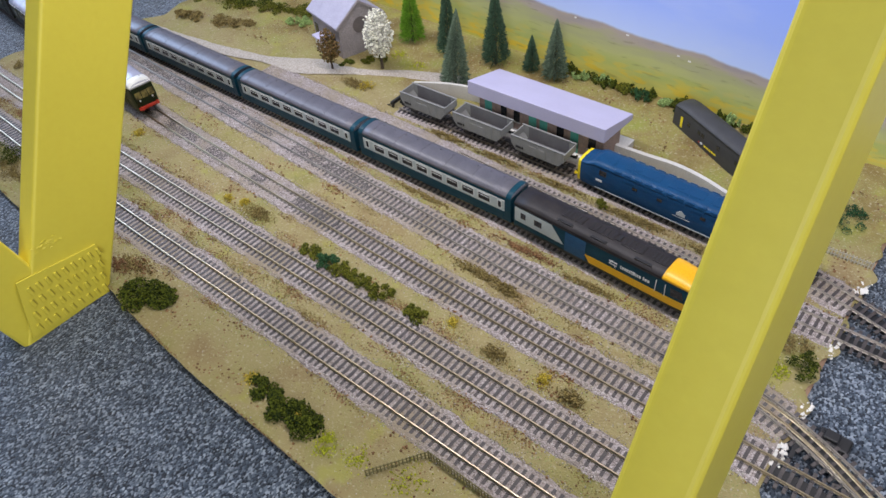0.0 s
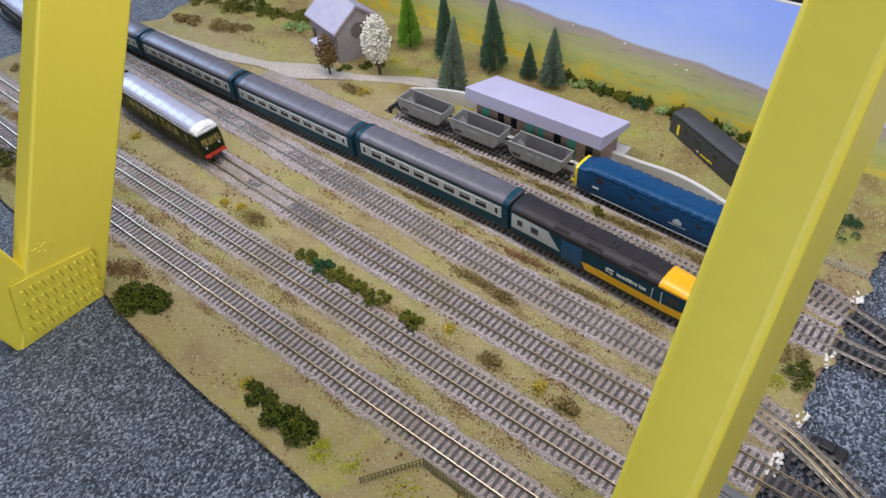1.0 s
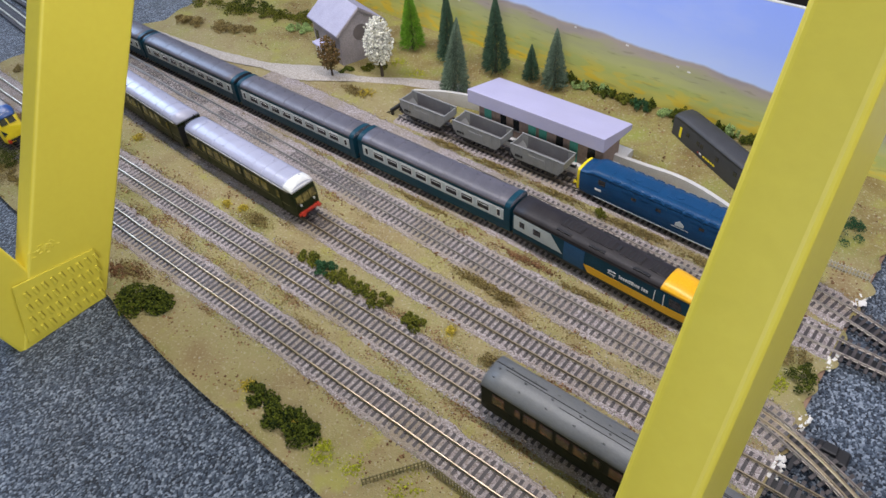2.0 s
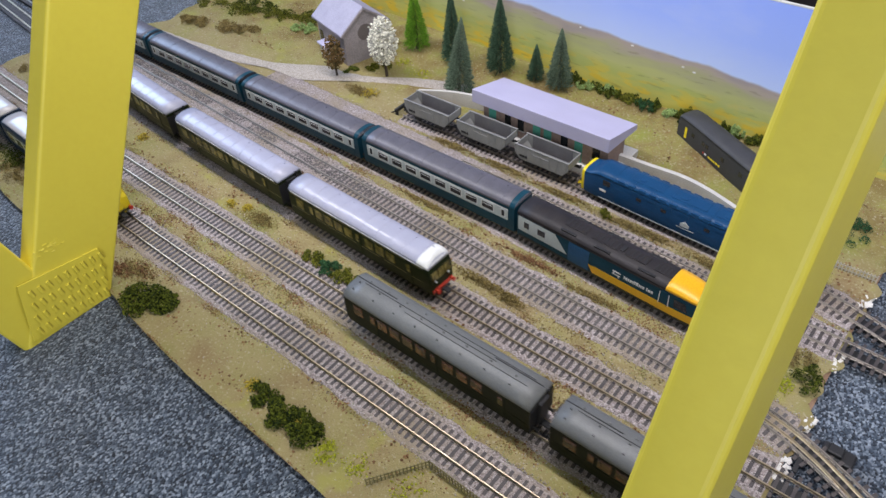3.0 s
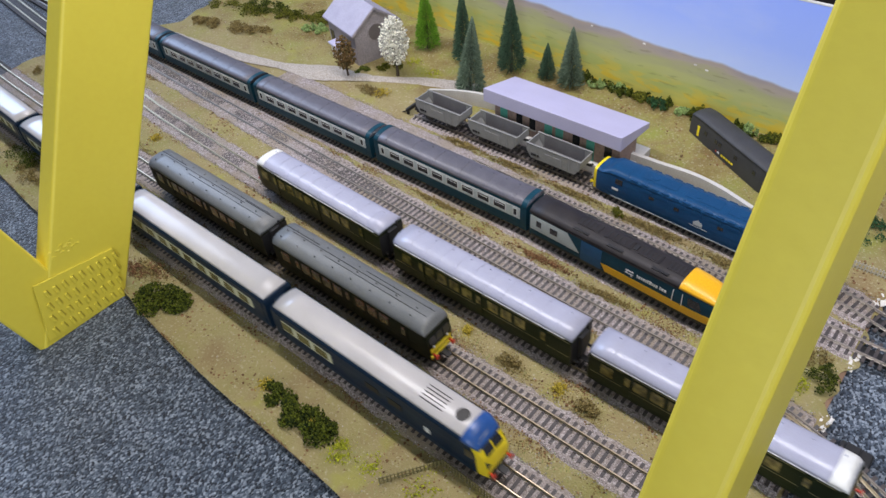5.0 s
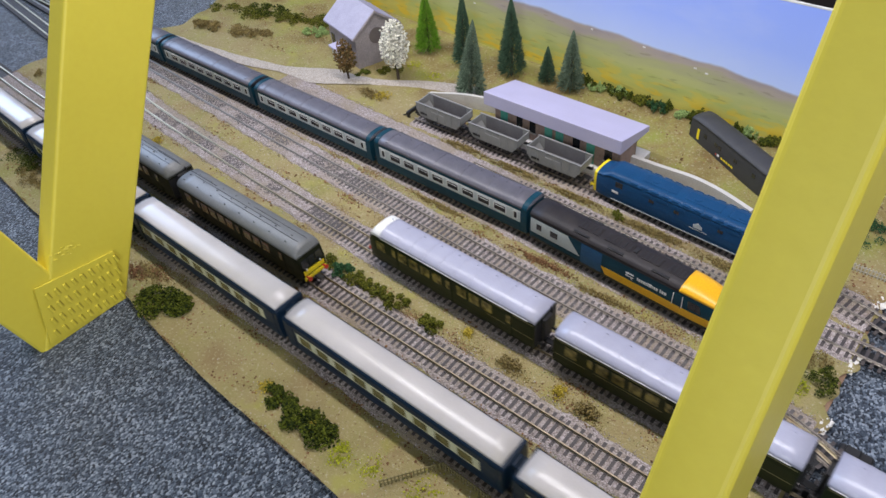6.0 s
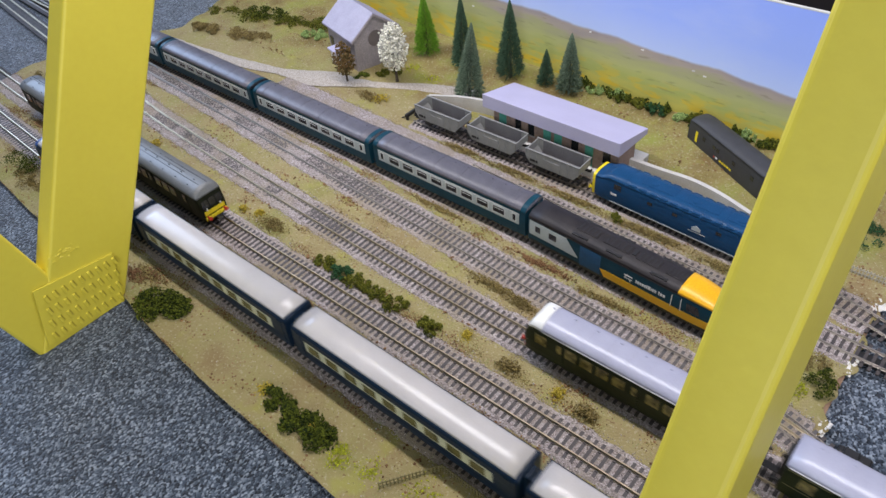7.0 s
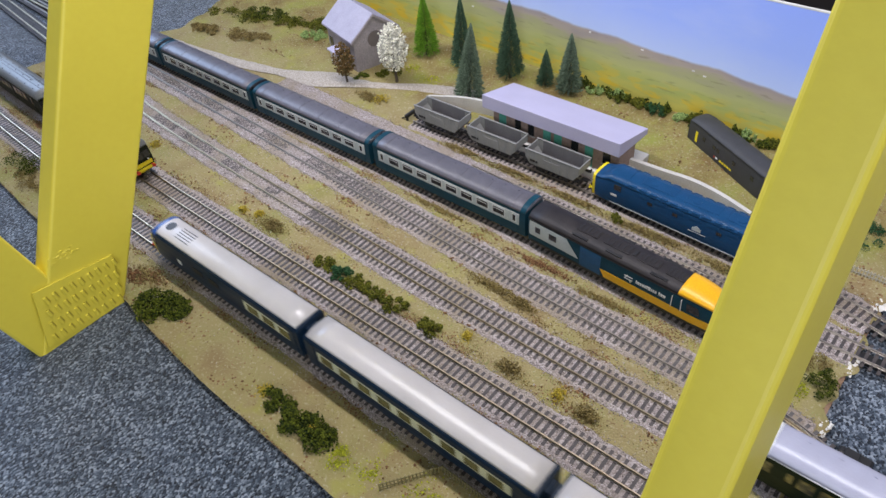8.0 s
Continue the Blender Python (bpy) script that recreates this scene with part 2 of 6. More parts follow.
CARPET = carpet_mat()
CARPET.node_tree.nodes["Principled BSDF"].inputs["Sheen Weight"].default_value = 0.35
RAILTOP = mat("nickel_rail", (0.54, 0.46, 0.32), (0.36, 0.29, 0.19), rough=0.36, metal=0.9)
SLEEPER = mat("sleeper_plastic", (0.055, 0.048, 0.048), (0.09, 0.075, 0.07), rough=0.6, bump=0.2)
YELLOW = mat("yellow_paint", (0.76, 0.64, 0.07), (0.70, 0.585, 0.06), rough=0.48, scale=9, fine=160, fine_mix=0.06, bump=0.04, bscale=140, mix=0.9)
BLACK = mat("black_plastic", (0.018, 0.018, 0.02), rough=0.5)
DARKMETAL = mat("blackened_metal", (0.03, 0.028, 0.027), rough=0.45, metal=0.4)
GLASS = mat("dark_window", (0.02, 0.022, 0.025), rough=0.12, spec=0.7)
AMBER = mat("window_amber", (0.24, 0.19, 0.055), (0.05, 0.042, 0.018), rough=0.15, scale=120, mix=0.3)
BROWNWIN = mat("window_brown", (0.15, 0.06, 0.028), (0.025, 0.014, 0.010), rough=0.15, scale=90, mix=0.3)
OLIVEWIN = mat("window_olive", (0.13, 0.12, 0.04), (0.08, 0.075, 0.03), rough=0.15, scale=90, mix=0.3)
DKGREEN = mat("dark_green_paint", (0.014, 0.022, 0.007), (0.010, 0.014, 0.005), rough=0.38, spec=0.15)
DKGREEN2 = mat("weathered_green", (0.013, 0.016, 0.007), (0.009, 0.010, 0.005), rough=0.5, spec=0.15)
CREAM = mat("cream_lining", (0.20, 0.18, 0.08), rough=0.45)
RED = mat("red_beam", (0.60, 0.05, 0.025), rough=0.4)
YPANEL = mat("warning_yellow", (0.85, 0.68, 0.02), (0.80, 0.62, 0.02), rough=0.35)
ORANGE = mat("loco_yellow", (0.85, 0.45, 0.015), (0.8, 0.42, 0.015), rough=0.33)
ROOFLILAC = mat("pale_grey_roof", (0.41, 0.415, 0.52), (0.36, 0.365, 0.46), rough=0.27, scale=40, fine_mix=0.1)
ROOFWHITE = mat("white_dome", (0.85, 0.85, 0.82), rough=0.35)
ROOFGREY = mat("mid_grey_roof", (0.16, 0.165, 0.165), (0.125, 0.13, 0.13), rough=0.42, scale=30)
ROOFCREAM = mat("off_white_roof", (0.56, 0.53, 0.52), (0.47, 0.445, 0.435), rough=0.26, scale=25, fine_mix=0.1)
ROOFSLATE = mat("coach_roof", (0.125, 0.12, 0.145), (0.090, 0.087, 0.105), rough=0.40, scale=60)
ROOFDARK = mat("power_car_roof", (0.018, 0.016, 0.018), (0.034, 0.029, 0.029), rough=0.5, scale=60, spec=0.3)
NAVY = mat("navy_paint", (0.008, 0.023, 0.048), (0.006, 0.018, 0.040), rough=0.33, spec=0.15)
RAILBLUE = mat("rail_blue", (0.010, 0.055, 0.085), (0.008, 0.042, 0.065), rough=0.38, spec=0.15)
DELTICBLUE = mat("loco_blue", (0.013, 0.066, 0.165), (0.011, 0.054, 0.135), rough=0.3, spec=0.15)
DOORBLUE = mat("door_blue", (0.03, 0.10, 0.21), rough=0.4, spec=0.15)
NOSEBLUE = mat("nose_blue", (0.03, 0.10, 0.34), rough=0.28)
PALEGREY = mat("pale_grey_band", (0.48, 0.52, 0.52), (0.42, 0.46, 0.46), rough=0.42)
WHITEPAINT = mat("white_mark", (0.8, 0.8, 0.78), rough=0.45)
CREAMBAND = mat("cream_band", (0.60, 0.60, 0.42), rough=0.4)
WAGON = mat("wagon_grey", (0.27, 0.27, 0.26), (0.22, 0.22, 0.21), rough=0.6, scale=50)
WAGONIN = mat("wagon_inside", (0.16, 0.155, 0.16), (0.12, 0.115, 0.12), rough=0.75, scale=40)
VANGREY = mat("van_grey", (0.050, 0.050, 0.052), (0.035, 0.035, 0.036), rough=0.6)
STONE = mat("card_stone", (0.34, 0.30, 0.30), (0.26, 0.23, 0.23), rough=0.85, scale=70, fine=420, bump=0.5, bscale=300)
BRICK = mat("card_brick", (0.34, 0.24, 0.20), (0.26, 0.19, 0.16), rough=0.85, scale=90, fine=520, bump=0.4, bscale=400)
PALEROOF = mat("pale_card_roof", (0.50, 0.475, 0.64), (0.455, 0.43, 0.58), rough=0.5, scale=25, fine_mix=0.1)
TEAL = mat("teal_door", (0.10, 0.40, 0.32), rough=0.5)
CONCRETE = mat("pale_concrete", (0.62, 0.60, 0.56), (0.52, 0.50, 0.46), rough=0.8, scale=40, bump=0.2)
PLASTER = mat("white_plaster", (0.82, 0.80, 0.76), (0.7, 0.66, 0.6), rough=0.9, scale=80, bump=0.4, bscale=300)
BOARDEDGE = mat("board_edge", (0.30, 0.19, 0.12), (0.20, 0.12, 0.075), rough=0.85, scale=60, bump=0.3)
FENCEWOOD = mat("fence_olive", (0.21, 0.18, 0.075), (0.14, 0.12, 0.05), rough=0.8)
FENCEPALE = mat("fence_grey", (0.50, 0.46, 0.37), (0.40, 0.37, 0.29), rough=0.8)
TRUNK = mat("bark", (0.07, 0.05, 0.035), rough=0.9, bump=0.5)
LEAFDARK = mat("foliage_dark", (0.105, 0.125, 0.012), (0.012, 0.022, 0.004), rough=0.9, scale=120, mix=0.6, spec=0.2, island=True)
LEAFMID = mat("foliage_olive", (0.165, 0.165, 0.018), (0.036, 0.045, 0.006), rough=0.9, scale=120, mix=0.6, spec=0.2, island=True)
LEAFBLUE = mat("foliage_blue_green", (0.0405, 0.108, 0.0405), (0.018, 0.050, 0.020), rough=0.9, scale=120, spec=0.2, island=True)
LEAFBROWN = mat("foliage_brown", (0.30, 0.23, 0.085), (0.15, 0.11, 0.045), rough=0.95, scale=120, spec=0.1, island=True)
LEAFYELLOW = mat("flock_yellow", (0.56, 0.43, 0.06), (0.36, 0.28, 0.045), rough=0.95, scale=150, spec=0.1, island=True)
LEAFLIME = mat("flock_lime", (0.42, 0.44, 0.035), (0.28, 0.29, 0.03), rough=0.95, scale=150, spec=0.1, island=True)
LEAFRUST = mat("flock_rust", (0.29, 0.165, 0.08), (0.13, 0.068, 0.036), rough=0.95, scale=150, spec=0.1, island=True)
LEAFRUSSET = mat("foliage_russet", (0.20, 0.12, 0.05), (0.10, 0.075, 0.03), rough=0.95, scale=150, spec=0.1, island=True)
LEAFPALE = mat("foliage_pale", (0.3375, 0.459, 0.162), (0.18, 0.25, 0.09), rough=0.95, scale=150, spec=0.1, island=True)
LEAFBRIGHT = mat("foliage_bright", (0.1755, 0.3645, 0.027), (0.09, 0.19, 0.015), rough=0.9, scale=150, spec=0.2, island=True)
NEEDLE = mat("conifer_needle", (0.0743, 0.135, 0.0783), (0.035, 0.066, 0.038), rough=0.9, scale=150, spec=0.2, island=True)
NEEDLE2 = mat("conifer_needle_dusty", (0.1688, 0.2295, 0.1553), (0.08, 0.115, 0.075), rough=0.9, scale=150, spec=0.2, island=True)
BLOSSOM = mat("white_blossom", (0.999, 0.972, 0.837), (0.5, 0.48, 0.40), rough=0.9, scale=200, spec=0.1, island=True)
WALLPAINT = mat("wall_paint", (0.36, 0.36, 0.38), (0.32, 0.32, 0.34), rough=0.8, scale=2, fine=200)
CEILPAINT = mat("ceiling_paint", (0.55, 0.55, 0.55), rough=0.85, scale=2, fine=200)
DARKBACKING = mat("dark_backing", (0.02, 0.016, 0.016), rough=0.5)

# ---- mesh helpers ----
FLOOR = -0.0110
SOIL = -0.0045


def mesh_of(name, geo, material):
    me = bpy.data.meshes.new(name)
    if isinstance(geo, tuple):
        me.from_pydata(geo[0], [], geo[1])
        me.update()
    else:
        bmesh.ops.recalc_face_normals(geo, faces=geo.faces)
        geo.to_mesh(me)
        geo.free()
    me.materials.append(material)
    return me


def part(name, geo, material, parent=None, label="", at=None, smooth=False):
    """Links a bmesh, a (verts, faces) pair or a mesh as one object under its thing or part."""
    me = geo if isinstance(geo, bpy.types.Mesh) else mesh_of(name, geo, material)
    if smooth:
        for p in me.polygons:
            p.use_smooth = True
    ob = new(name, me)
    if parent:
        ob.parent = parent
    if at is not None:
        ob.matrix_basis = at
    return tagged(ob, label)


def thing(name, label, category, group="", at=None, kind=""):
    ob = new(name)
    ob.empty_display_size = 0.01
    if at is not None:
        ob.matrix_basis = at
    return tagged(ob, label, category, group, kind)


def box(x0, x1, y0, y1, z0, z1, bevel=0.0, bm=None):
    bm = bm or bmesh.new()
    vs = bmesh.ops.create_cube(bm, size=1)["verts"]
    for v in vs:
        v.co = Vector((x0 + (v.co.x + 0.5) * (x1 - x0), y0 + (v.co.y + 0.5) * (y1 - y0), z0 + (v.co.z + 0.5) * (z1 - z0)))
    if bevel:
        es = {e for v in vs for e in v.link_edges}
        bmesh.ops.bevel(bm, geom=list(es), offset=bevel, segments=2, affect="EDGES", profile=0.5)
    return bm


def cyl(r, h, seg=12, axis="z", at=(0, 0, 0), r2=None, bm=None):
    bm = bm or bmesh.new()
    vs = bmesh.ops.create_cone(bm, cap_ends=True, segments=seg, radius1=r, radius2=r if r2 is None else r2, depth=h)["verts"]
    rot = {"z": Matrix(), "x": Matrix.Rotation(math.pi / 2, 4, "Y"), "y": Matrix.Rotation(math.pi / 2, 4, "X")}[axis]
    for v in vs:
        v.co = rot @ v.co + Vector(at)
    return bm


def grid_loft(rings, cap=True):
    """Closed rings of equal length joined one after another."""
    n = len(rings[0])
    verts = [p for r in rings for p in r]
    faces = []
    for i in range(len(rings) - 1):
        for j in range(n):
            k = (j + 1) % n
            faces.append((i * n + j, i * n + k, (i + 1) * n + k, (i + 1) * n + j))
    if cap:
        faces.append(tuple(range(n))[::-1])
        faces.append(tuple((len(rings) - 1) * n + j for j in range(n)))
    bm = bmesh.new()
    bv = [bm.verts.new(p) for p in verts]
    for f in faces:
        bm.faces.new([bv[i] for i in f])
    return bm


def hermite(pts):
    """A smooth curve y(x) through the points."""
    xs, ys = [p[0] for p in pts], [p[1] for p in pts]
    ms = []
    for i in range(len(xs)):
        a, b = max(i - 1, 0), min(i + 1, len(xs) - 1)
        ms.append((ys[b] - ys[a]) / (xs[b] - xs[a]))

    def f(x):
        if x <= xs[0]:
            return ys[0] + ms[0] * (x - xs[0])
        if x >= xs[-1]:
            return ys[-1] + ms[-1] * (x - xs[-1])
        i = next(k for k in range(len(xs) - 1) if x <= xs[k + 1])
        h = xs[i + 1] - xs[i]
        u = (x - xs[i]) / h
        return ((2 * u**3 - 3 * u**2 + 1) * ys[i] + (u**3 - 2 * u**2 + u) * h * ms[i]
                + (3 * u**2 - 2 * u**3) * ys[i + 1] + (u**3 - u**2) * h * ms[i + 1])
    return f


# ---- the lines of the seven tracks ----
LINES = {
    1: hermite([(-1.6, 0.262), (-1.07, 0.2385), (-0.75, 0.2285), (-0.5, 0.2276), (0.1, 0.2276), (0.5, 0.2276)]),
    2: hermite([(-1.6, 0.325), (-1.19, 0.3000), (-0.8, 0.2925), (-0.5, 0.2908), (0.1, 0.2908), (0.5, 0.2908)]),
    3: hermite([(-1.7, 0.470), (-0.955, 0.3880), (-0.776, 0.3765), (-0.6, 0.3690), (-0.35, 0.3628), (-0.03, 0.3625), (0.4, 0.3600)]),
    4: hermite([(-1.7, 0.500), (-1.05, 0.4620), (-0.674, 0.4425), (-0.3, 0.4255), (-0.1, 0.4205), (-0.03, 0.4160), (0.04, 0.3930), (0.12, 0.3550)]),
    5: hermite([(-1.7, 0.500), (-1.0, 0.4905), (-0.5, 0.4895), (-0.3, 0.4885), (-0.1, 0.4760), (-0.04, 0.4660)]),
    6: hermite([(-0.9, 0.5560), (-0.45, 0.5440), (-0.25, 0.5370), (-0.04, 0.5295), (0.4, 0.5260)]),
    7: hermite([(-0.66, 0.5950), (-0.3, 0.5965), (-0.15, 0.5920), (-0.04, 0.5810), (0.03, 0.5640), (0.3, 0.4700)]),
}
SPANS = {1: (-2.95, 0.80), 2: (-1.6, 0.70), 3: (-1.75, 0.80), 4: (-1.6, 0.10), 5: (-1.6, -0.055), 6: (-0.85, 0.35), 7: (-0.600, 0.25)}
BOARD_X1, BOARD_Y1 = 0.0, 0.80
board_front = hermite([(-1.30, 0.188), (-0.89, 0.162), (-0.67, 0.1545), (-0.635, 0.1510), (-0.59, 0.1440), (-0.50, 0.1375), (-0.30, 0.1325), (0.0, 0.1300)])


def board_left(y):
    """Left edge of the scenic board, slightly ragged."""
    return -1.262 + 0.10 * max(0.0, min(1.0, (y - 0.36) / 0.22)) - 0.05 * max(0.0, (y - 0.6) / 0.2) + 0.004 * math.sin(y * 90)


def room():
    x0, x1, y0, y1, top = -3.4, 1.7, -1.5, 2.1, 2.35
    fl = part("floor", box(x0, x1, y0, y1, FLOOR - 0.05, FLOOR), CARPET)
    tagged(fl, "blue-grey speckled loop-pile carpet floor", "floor", kind="structure")
    ce = part("ceiling", box(x0, x1, y0, y1, top, top + 0.05), CEILPAINT)
    tagged(ce, "plain white ceiling", "ceiling", kind="structure")
    for name, b in (("wall_north", (x0, x1, y1, y1 + 0.1)), ("wall_east", (x1, x1 + 0.1, y0, y1))):
        tagged(part(name, box(*b, FLOOR, top), WALLPAINT), "plain pale painted wall", "wall", kind="structure")
    w = part("wall_west", box(x0 - 0.1, x0, y0, 0.1, FLOOR, top), WALLPAINT)
    tagged(w, "plain pale wall with a window opening", "wall", kind="structure")
    part("pier", box(x0 - 0.1, x0, 1.4, y1, FLOOR, top), WALLPAINT, w)
    part("sill_wall", box(x0 - 0.1, x0, 0.1, 1.4, FLOOR, 1.0), WALLPAINT, w)
    part("lintel", box(x0 - 0.1, x0, 0.1, 1.4, 2.1, top), WALLPAINT, w)
    # unseen wall, its opening made only for the added fill lamp
    w = part("wall_south", box(x0, 0.05, y0 - 0.1, y0, FLOOR, top), WALLPAINT)
    tagged(w, "plain pale wall with a window opening", "wall", kind="structure")
    part("pier", box(1.35, x1, y0 - 0.1, y0, FLOOR, top), WALLPAINT, w)
    part("sill_wall", box(0.05, 1.35, y0 - 0.1, y0, FLOOR, 0.33), WALLPAINT, w)
    part("lintel", box(0.05, 1.35, y0 - 0.1, y0, 1.64, top), WALLPAINT, w)
    # made-up dark block that gives the unidentified black above the landscape sheet
    cup = thing("cupboard", "dark stand-in behind the landscape sheet for the black area above it", "cupboard")
    part("carcass", box(-0.75, 0.9, 1.0, 1.4, FLOOR, 1.3, 0.005), DARKBACKING, cup)
    for i in range(2):
        part("door", box(-0.74 + 0.82 * i, 0.07 + 0.82 * i, 0.984, 0.998, 0.02, 1.28, 0.003), DARKBACKING, cup)


def scenery():
    """One sheet of scenery on a thin board; low beds under the tracks and gentle rises behind them."""
    nx, ny = 330, 176
    verts, faces = [], []
    for j in range(ny + 1):
        v = j / ny
        xl = board_left(0.16 + 0.64 * v)
        for i in range(nx + 1):
            x = xl + (BOARD_X1 + 0.003 * math.sin(v * 46) + 0.004 * math.sin(v * 114) - xl) * i / nx
            y = board_front(x) + (BOARD_Y1 - board_front(x)) * v
            yy = y + (0.0008 * math.sin(x * 31) + 0.0008 * noise.noise((x * 60, 0, 0)) if j == 0 else 0)
            near = min(abs(y - LINES[k](x)) for k in LINES)
            free = max(0.0, min(1.0, (near - 0.022) / 0.012))
            h = 0.0010 * noise.noise((x * 40, y * 40, 0)) + 0.0007 * noise.noise((x * 130, y * 130, 3))
            bank = 0.010 * max(0.0, min(1.0, (y - 0.68) / 0.1))
            z = SOIL + free * (h + 0.0014) + bank
            if i in (0, nx) or j == 0:
                z -= 0.0012
            verts.append((x, yy, z))
    for j in range(ny):
        for i in range(nx):
            a = j * (nx + 1) + i
            faces.append((a, a + 1, a + nx + 2, a + nx + 1))
    top = part("scenery_ground", (verts, faces), GROUND, smooth=True)
    tagged(top, "sandy scenic ground with pale green and brown flock", "model scenery", kind="structure")
    # board under it
    n = 60
    ring = [(BOARD_X1 - 0.001, BOARD_Y1)] + [(board_left(BOARD_Y1 - 0.61 * i / n) + 0.001, BOARD_Y1 - 0.61 * i / n) for i in range(n + 1)]
    ring += [(x, board_front(x) + 0.0015) for x in linspace(-1.24, BOARD_X1 - 0.001, n)]
    bm = bmesh.new()
    lo, hi = [bm.verts.new((x, y, FLOOR)) for x, y in ring], [bm.verts.new((x, y, SOIL - 0.0016)) for x, y in ring]
    bm.faces.new(lo[::-1])
    bm.faces.new(hi)
    for i in range(len(ring)):
        k = (i + 1) % len(ring)
        bm.faces.new((lo[i], lo[k], hi[k], hi[i]))
    tagged(part("baseboard", bm, BOARDEDGE), "thin brown wooden baseboard lying on the carpet", "board", kind="structure")
    # torn plaster along the edge
    rnd = random.Random(4)
    for cx, cy, s in ((-0.002, 0.603, 0.016), (0.0, 0.512, 0.012), (0.002, 0.432, 0.012), (0.0, 0.377, 0.014), (-1.215, 0.372, 0.012)):
        vs, fs = [], []
        for q in range(34):
            blob(vs, fs, cx + rnd.uniform(-0.3, 0.3) * s, cy + rnd.uniform(-1, 1) * s, SOIL + rnd.uniform(-0.003, 0.0008), s * rnd.uniform(0.06, 0.20), rnd, (1.0, 1.5, 0.5))
        tagged(part("plaster_edge", (vs, fs), PLASTER), "torn white plaster at the board's edge", "plaster", kind="structure")


OCTA = ((1, 0, 0), (-1, 0, 0), (0, 1, 0), (0, -1, 0), (0, 0, 1), (0, 0, -1))
OCTF = ((0, 2, 4), (2, 1, 4), (1, 3, 4), (3, 0, 4), (2, 0, 5), (1, 2, 5), (3, 1, 5), (0, 3, 5))


def blob(vs, fs, x, y, z, r, rnd, sq=(1, 1, 1)):
    b = len(vs)
    m = Euler((rnd.uniform(0, 6.28), rnd.uniform(0, 6.28), rnd.uniform(0, 6.28))).to_matrix()
    for p in OCTA:
        v = m @ Vector(p) * r * rnd.uniform(0.65, 1.3)
        vs.append((x + v.x * sq[0], y + v.y * sq[1], z + v.z * sq[2]))
    fs.extend(tuple(b + i for i in f) for f in OCTF)


# ---- tracks ----
def sleeper_mesh(material):
    bm = box(-0.0015, 0.0015, -0.0158, 0.0158, -0.0045, -0.0029)
    for s in (-1, 1):
        for o in (-1, 1):
            box(-0.0011, 0.0011, s * 0.00825 + o * 0.0016 - 0.0009, s * 0.00825 + o * 0.0016 + 0.0009, -0.0029, -0.0020, bm=bm)
    return mesh_of("sleeper", bm, material)


def rail(line, x0, x1, side, n):
    rings = []
    prof = ((-0.0011, -0.0027), (0.0011, -0.0027), (0.0011, -0.0022), (0.0004, -0.0019), (0.0004, -0.0010), (0.00065, -0.0007),
            (0.00065, -0.0001), (0.00045, 0.0), (-0.00045, 0.0), (-0.00065, -0.0001), (-0.00065, -0.0007), (-0.0004, -0.0010), (-0.0004, -0.0019), (-0.0011, -0.0022))
    for i in range(n + 1):
        x = x0 + (x1 - x0) * i / n
        s = (line(x + 0.002) - line(x - 0.002)) / 0.004
        c = 1 / math.hypot(1, s)
        rings.append([(x - s * c * (side + py), line(x) + c * (side + py), pz) for py, pz in prof])
    return grid_loft(rings)


def ballast_bed(line, x0, x1, seed):
    n = int((x1 - x0) / 0.006)
    verts, faces = [], []
    prof = (-0.0250, -0.0205, -0.0175, -0.008, 0.0, 0.008, 0.0175, 0.0205, 0.0250)
    high = (-0.0058, -0.0042, -0.0034, -0.0035, -0.0035, -0.0035, -0.0034, -0.0042, -0.0058)
    for i in range(n + 1):
        x = x0 + (x1 - x0) * i / n
        for w, h in zip(prof, high):
            edge = abs(w) > 0.019
            verts.append((x, line(x) + w + (0.0035 * noise.noise((x * 60, seed + (1 if w > 0 else 0), 0)) if edge else 0), h + 0.0005 * noise.noise((x * 300, w * 300, seed))))
    k = len(prof)
    for i in range(n):
        for j in range(k - 1):
            faces.append((i * k + j, (i + 1) * k + j, (i + 1) * k + j + 1, i * k + j + 1))
    return verts, faces


